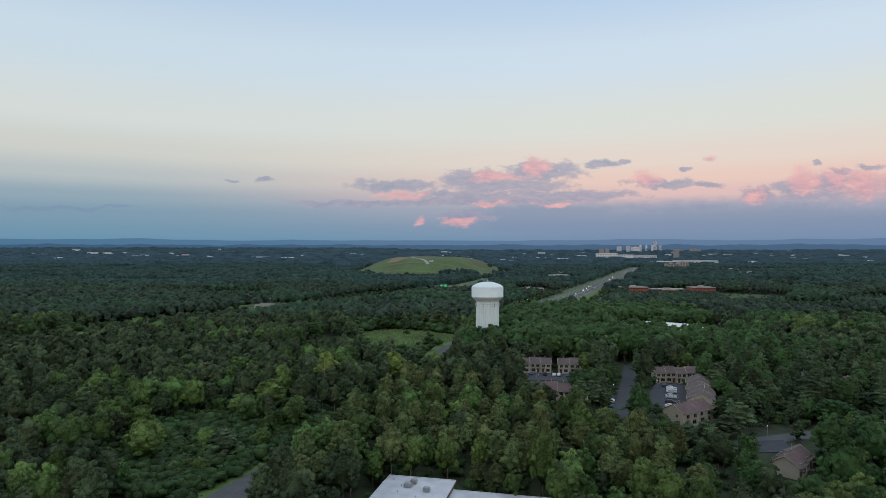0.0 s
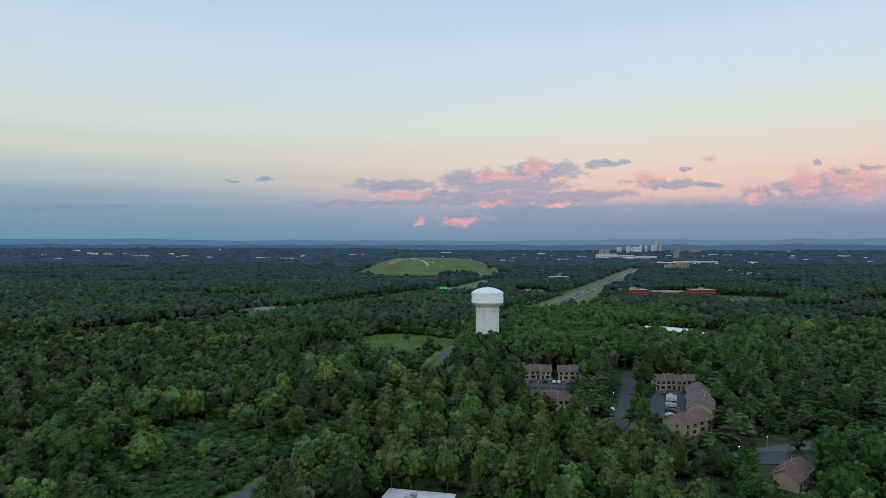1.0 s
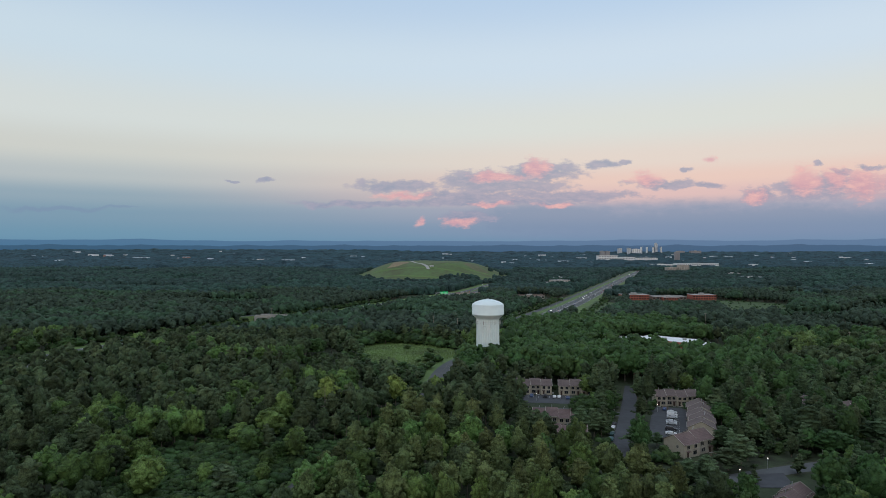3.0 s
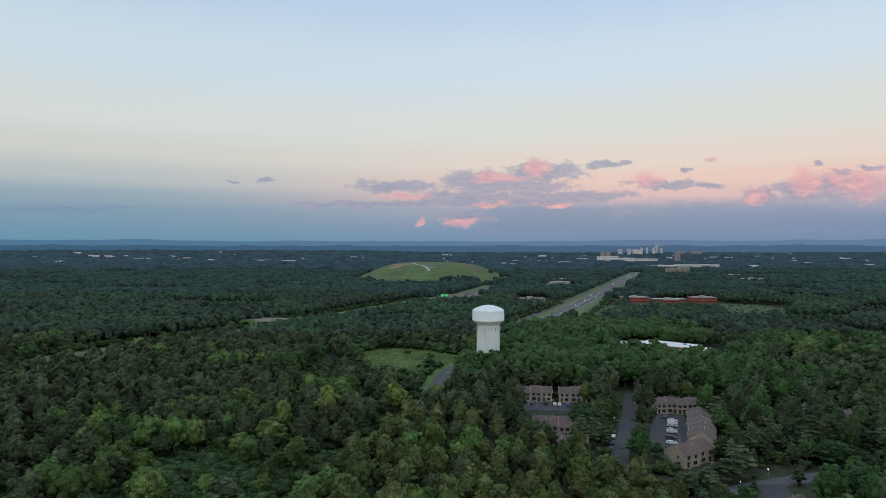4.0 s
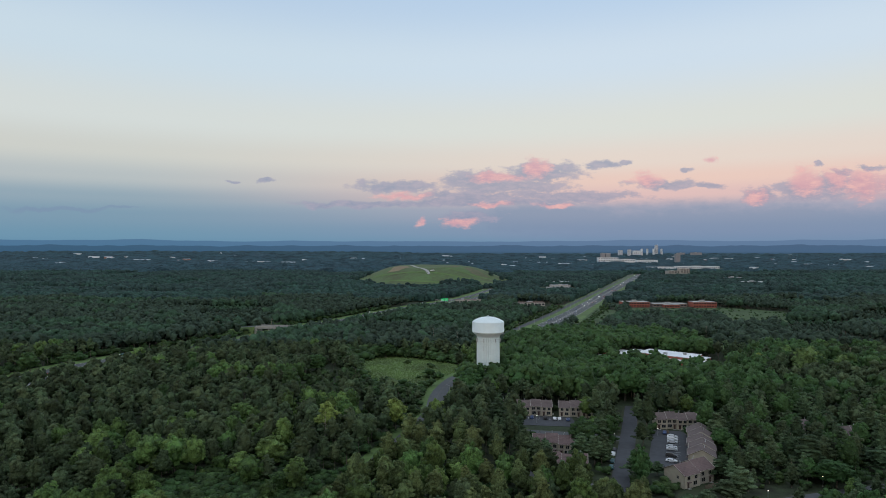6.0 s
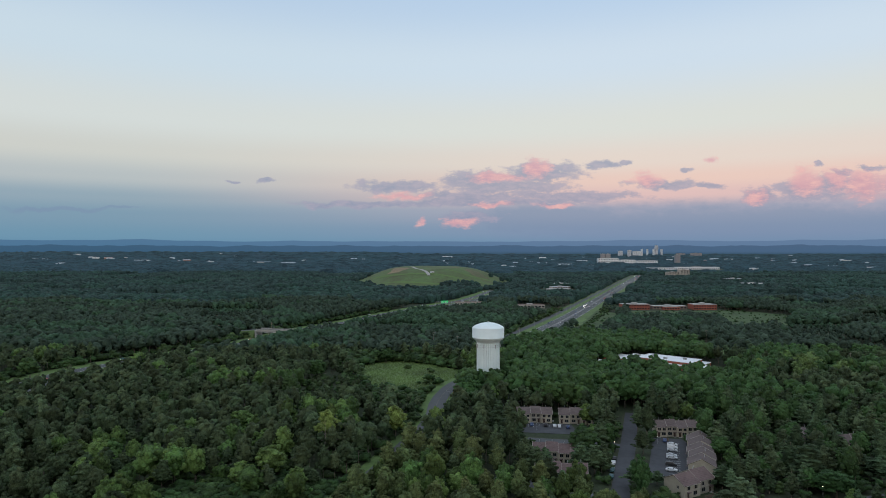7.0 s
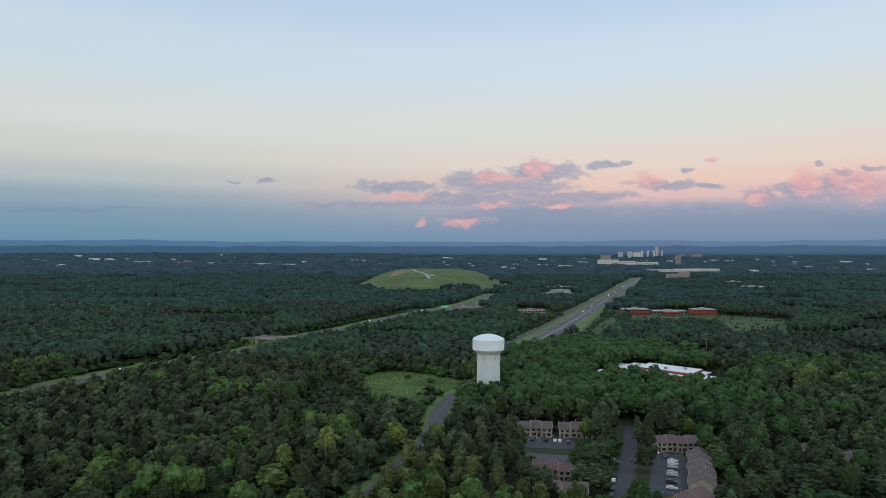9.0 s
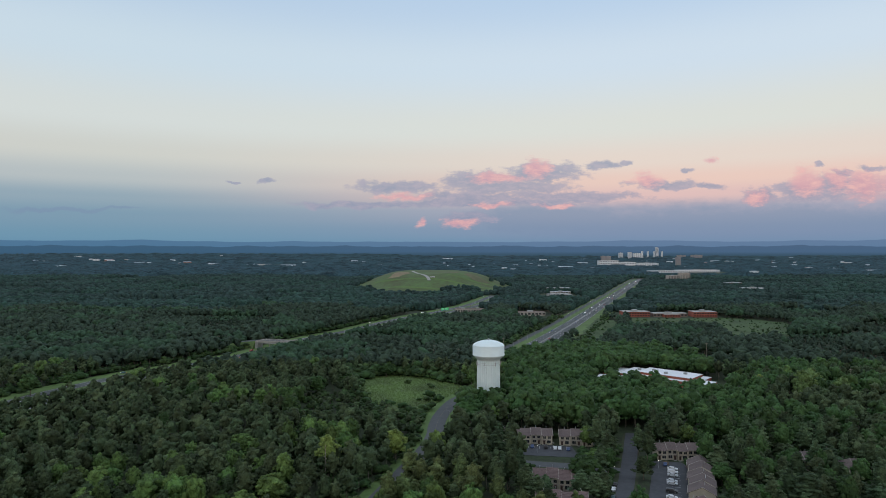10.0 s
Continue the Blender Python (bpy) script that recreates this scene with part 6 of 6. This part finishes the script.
def school():
    ob = empty("school_building", pose(148, 513, lz(148, 513), 0, 0, -42), "low school with white flat roofs and red fascias", "building")
    flat_block(ob, 0, 62, -16, 14, -0.4, 4.6, BRICK, WHITE_WALL, 0.4)
    flat_block(ob, 14, 56, -10, 12, 4.7, 6.4, BRICK, WHITE_WALL, 0.4)
    flat_block(ob, -16, -0.05, -12, 8, -0.4, 4.0, BRICK, WHITE_WALL, 0.35)
    flat_block(ob, 62.05, 70, -14, 2, -0.4, 4.0, BRICK, WHITE_WALL, 0.35)
    flat_block(ob, -34, -16.1, -34, -20, -0.4, 4.4, BRICK_DK, MEMBRANE, 0.35)
    for k in range(9):
        window(ob, 4 + 6.4 * k, -16, 1.2, 2.6, 1.8)
    for x, y in ((22, 2), (34, -4), (46, 4), (8, 6)):
        roof_unit(ob, x, y, 6.5 if x > 14 else 4.7, 2.4, 2.0, 1.4)


school()


def office(x, y, w, d, h, turn, wall, roof, floors, label, bays=8, cat="building", group="", name="office_building"):
    """A plain block with bands of windows on the side that looks at the town."""
    z = lz(x, y)
    ob = empty(name, pose(x, y, z, 0, 0, turn), label, cat, group)
    flat_block(ob, 0, w, 0, d, -2.0, h, wall, roof, min(1.0, 0.06 * h + 0.2))
    fh = h / floors
    bw = w / bays
    for f in range(floors):
        for b in range(bays):
            bm = boxed(b * bw + bw * 0.18, b * bw + bw * 0.82, -0.06, -0.005, f * fh + fh * 0.32, f * fh + fh * 0.75)
            part("window", bm, GLASS if y < 2500 else FAR_GLASS, ob)
    part("plant_room", boxed(w * 0.4, w * 0.6, d * 0.4, d * 0.7, h + 0.09, h + min(3.0, 0.35 * h)), METAL_GREY, ob)
    return ob


G_BRICK = "brick offices by the field"
office(284, 1003, 42, 24, 8.0, 0, BRICK, METAL_GREY, 2, "two-storey red brick office with a grey flat roof", 10, group=G_BRICK)
office(333, 1008, 54, 20, 5.0, 0, BRICK_DK, METAL_GREY, 1, "single-storey brown brick office with a grey roof", 10, group=G_BRICK)
office(347, 998, 25, 9.8, 4.4, 0, BRICK, METAL_GREY, 1, "low red brick wing before an office", 6, group=G_BRICK)
office(394, 1000, 37, 24, 8.0, 0, BRICK, METAL_GREY, 2, "two-storey red brick office beside a field", 9, group=G_BRICK)
office(18.5, 1075, 26, 18, 5.5, -3, TAN_WALL, BRICK_DK, 1, "low brown flat-roofed building behind woods", 6)
office(46, 1083, 21, 16, 5.0, -3, TAN_WALL, BRICK_DK, 1, "low tan flat-roofed building behind woods", 5)
office(117, 1022, 47, 18, 5.5, 4, TAN_WALL, BRICK_DK, 1, "low brown building beside the service road", 8)
office(116, 482, 22, 15, 4.2, -22, TAN_WALL, WHITE_WALL, 1, "low annexe with a white flat roof among trees", 5)
office(790, 2230, 40, 26, 15, 4, TAN_WALL, TAN_WALL, 4, "tan stepped building among far trees", 7)
office(831, 2225, 34, 26, 23, 4, TAN_WALL, TAN_WALL, 6, "taller tan block among far trees", 6)
office(760, 1615, 55, 20, 9, -6, WHITE_WALL, MEMBRANE, 2, "white flat-roofed building among trees", 8)
office(840, 1890, 46, 20, 8, -6, BRICK_DK, MEMBRANE, 2, "brown building with a pale roof among trees", 7)
office(255, 1490, 45, 20, 7, 10, TAN_WALL, MEMBRANE, 2, "tan low building across the highway", 7)
office(240, 1462, 52, 14, 4, 10, CONCRETE, MEMBRANE, 1, "pale low building across the highway", 9)
office(270, 1640, 60, 18, 7, 8, BRICK_DK, MEMBRANE, 2, "brown low building beyond the woods", 8)
office(255, 1405, 32, 16, 6, 8, TAN_WALL, METAL_GREY, 1, "small tan building among trees", 5)
# the white shopping centre and the long strip of shops
office(950, 3885, 120, 60, 36, -2, WHITE_WALL, MEMBRANE, 3, "large white shopping centre", 12, name="shopping_centre")
office(1075, 3870, 95, 60, 28, -2, WHITE_WALL, MEMBRANE, 2, "white wing of the shopping centre", 10, name="shopping_centre")
office(1175, 3850, 125, 60, 24, -2, WHITE_WALL, MEMBRANE, 2, "low white hall of the shopping centre", 12, name="shopping_centre")
office(945, 2905, 130, 40, 9, 6, WHITE_WALL, MEMBRANE, 1, "long pale strip of shops", 16, name="shop_row")
office(1078, 2922, 200, 40, 11, 4, WHITE_WALL, MEMBRANE, 1, "long white strip of shops", 20, name="shop_row")
for x, w in ((995, 27), (1026, 29)):
    office(x, 4010, w, 25, 60, 0, APT_WALL, METAL_GREY, 14, "grey-brown apartment tower behind the shopping centre", 5, group="apartment towers", name="apartment_tower")
office(1392, 3800, 27, 25, 62, 0, APT_WALL, METAL_GREY, 14, "grey-brown apartment tower rising out of woods", 5, group="apartment towers", name="apartment_tower")


def skyline(px, top, w, wall, label, y=4740):
    """A city tower: the place along the skyline, roof height and width."""
    x = (px - 785.5) / FOC * y
    g = lz(x, y)
    return office(x - w / 2, y, w, 24, max(12, top - g), 0, wall, wall, 10, label, 4, group="city towers", name="city_tower")


skyline(1161.5, 119, 16, STONE_WALL, "tallest pale stone tower of the far city")
skyline(1163, 113, 10, STONE_WALL, "slim upper slab of the tallest city tower", 4775)
for q in (1136, 1146, 1157, 1171):
    skyline(q, 90, 8, WHITE_WALL, "slender white stone city tower")
skyline(1098, 79, 30, STONE_WALL, "broad pale city block")
skyline(1114, 83, 26, STONE_WALL, "pale stepped city building")
skyline(1127, 76, 60, WHITE_WALL, "white low city building")
skyline(1205, 60, 60, APT_WALL, "plain brown city building")
skyline(1232, 62, 80, APT_WALL, "long brown city building")

# far halls and sheds, pale specks among the woods
SHED = [material("shed_" + n, c, 0.7, 0.15, 0.05) for n, c in (("white", (0.72, 0.73, 0.74)), ("cream", (0.55, 0.50, 0.44)), ("rust", (0.30, 0.18, 0.15)))]
shed_rng = random.Random(23)


def shed(px, y, w, h, tone):
    h, w = h * 0.62, w * 0.85
    x = (px - 785.5) / FOC * y
    z = lz(x, y) + 9.0
    ob = empty("warehouse", pose(x, y, z, 0, 0, shed_rng.uniform(-6, 6)), ("white", "cream", "rust-red")[tone] + " far warehouse standing out of woodland", "warehouse", "far warehouses")
    part("wall", boxed(-w / 2, w / 2, 0, 22, -14, h), SHED[tone], ob)
    bm = bmesh.new()
    v = [bm.verts.new(p) for p in ((-w / 2, -0.5, h), (w / 2, -0.5, h), (w / 2, 11, h + 2), (-w / 2, 11, h + 2), (-w / 2, 22.5, h), (w / 2, 22.5, h))]
    bm.faces.new((v[0], v[1], v[2], v[3]))
    bm.faces.new((v[3], v[2], v[5], v[4]))
    part("roof", bm, MEMBRANE, ob)
    part("door", boxed(-w * 0.1, w * 0.1, -0.2, -0.01, h * 0.2, h * 0.8), METAL_GREY, ob)


for row in ((62, 4150, 70, 6, 0), (75, 4100, 50, 5, 0), (190, 4250, 60, 8, 2), (240, 4000, 45, 6, 0), (256, 4010, 60, 7, 0), (318, 4000, 40, 5, 2), (375, 3950, 150, 6, 1),
            (428, 3900, 70, 5, 1), (462, 3880, 130, 7, 1), (508, 3800, 110, 5, 0), (135, 4600, 60, 8, 0), (788, 4500, 50, 8, 0), (790, 3600, 40, 6, 0), (838, 3500, 60, 5, 0)):
    shed(*row)
for row in ((892, 3300, 30, 7, 0), (905, 3150, 50, 5, 1), (935, 4300, 60, 7, 0), (960, 3700, 70, 5, 0), (985, 3250, 60, 5, 1), (1000, 3500, 90, 6, 0), (1030, 4100, 80, 7, 1),
            (1240, 4200, 90, 6, 2), (1265, 4350, 70, 6, 0), (1300, 3600, 50, 5, 0), (1340, 2700, 60, 5, 0), (1410, 4100, 70, 6, 0), (1432, 3300, 50, 9, 2), (1475, 3200, 60, 6, 0), (1538, 2900, 90, 6, 0)):
    shed(*row)
for row in ((1012, 3450, 35, 6, 0), (1048, 3300, 30, 5, 0), (1140, 4350, 50, 8, 0), (1185, 4300, 45, 7, 0), (1215, 3600, 40, 6, 1), (870, 3900, 40, 6, 0), (1290, 4300, 60, 6, 1), (1370, 3500, 40, 6, 0), (1500, 4000, 60, 7, 1), (960, 4450, 60, 9, 0)):
    shed(*row)


far_rng = random.Random(61)
for k in range(34):
    px = far_rng.choice((far_rng.uniform(620, 1080), far_rng.uniform(1180, 1560), far_rng.uniform(0, 600)))
    shed(px, far_rng.uniform(3500, 4750), far_rng.uniform(14, 55), far_rng.uniform(5, 9), far_rng.choice((0, 0, 0, 1, 2)))


def site_trailer(x, y):
    """A small white site office and a lorry on the hill's track."""
    z = lz(x, y) + 0.9
    ob = empty("site_trailer", pose(x, y, z, 0, 0, 15), "small white site trailer on the grass hill", "trailer")
    part("body", boxed(-5, 5, -1.5, 1.5, 0.5, 3.4, bevel=0.06), WHITE_WALL, ob)
    part("roof", boxed(-5.1, 5.1, -1.6, 1.6, 3.42, 3.55, bevel=0.03), MEMBRANE, ob)
    for k in (-3, 0, 3):
        part("window", boxed(k - 0.6, k + 0.6, -1.56, -1.51, 1.7, 2.7), GLASS, ob)
    for k in (-3.5, 3.5):
        part("jack", boxed(k - 0.2, k + 0.2, -1.0, 1.0, 0.0, 0.5), STEEL, ob)


site_trailer(-30, 1612)
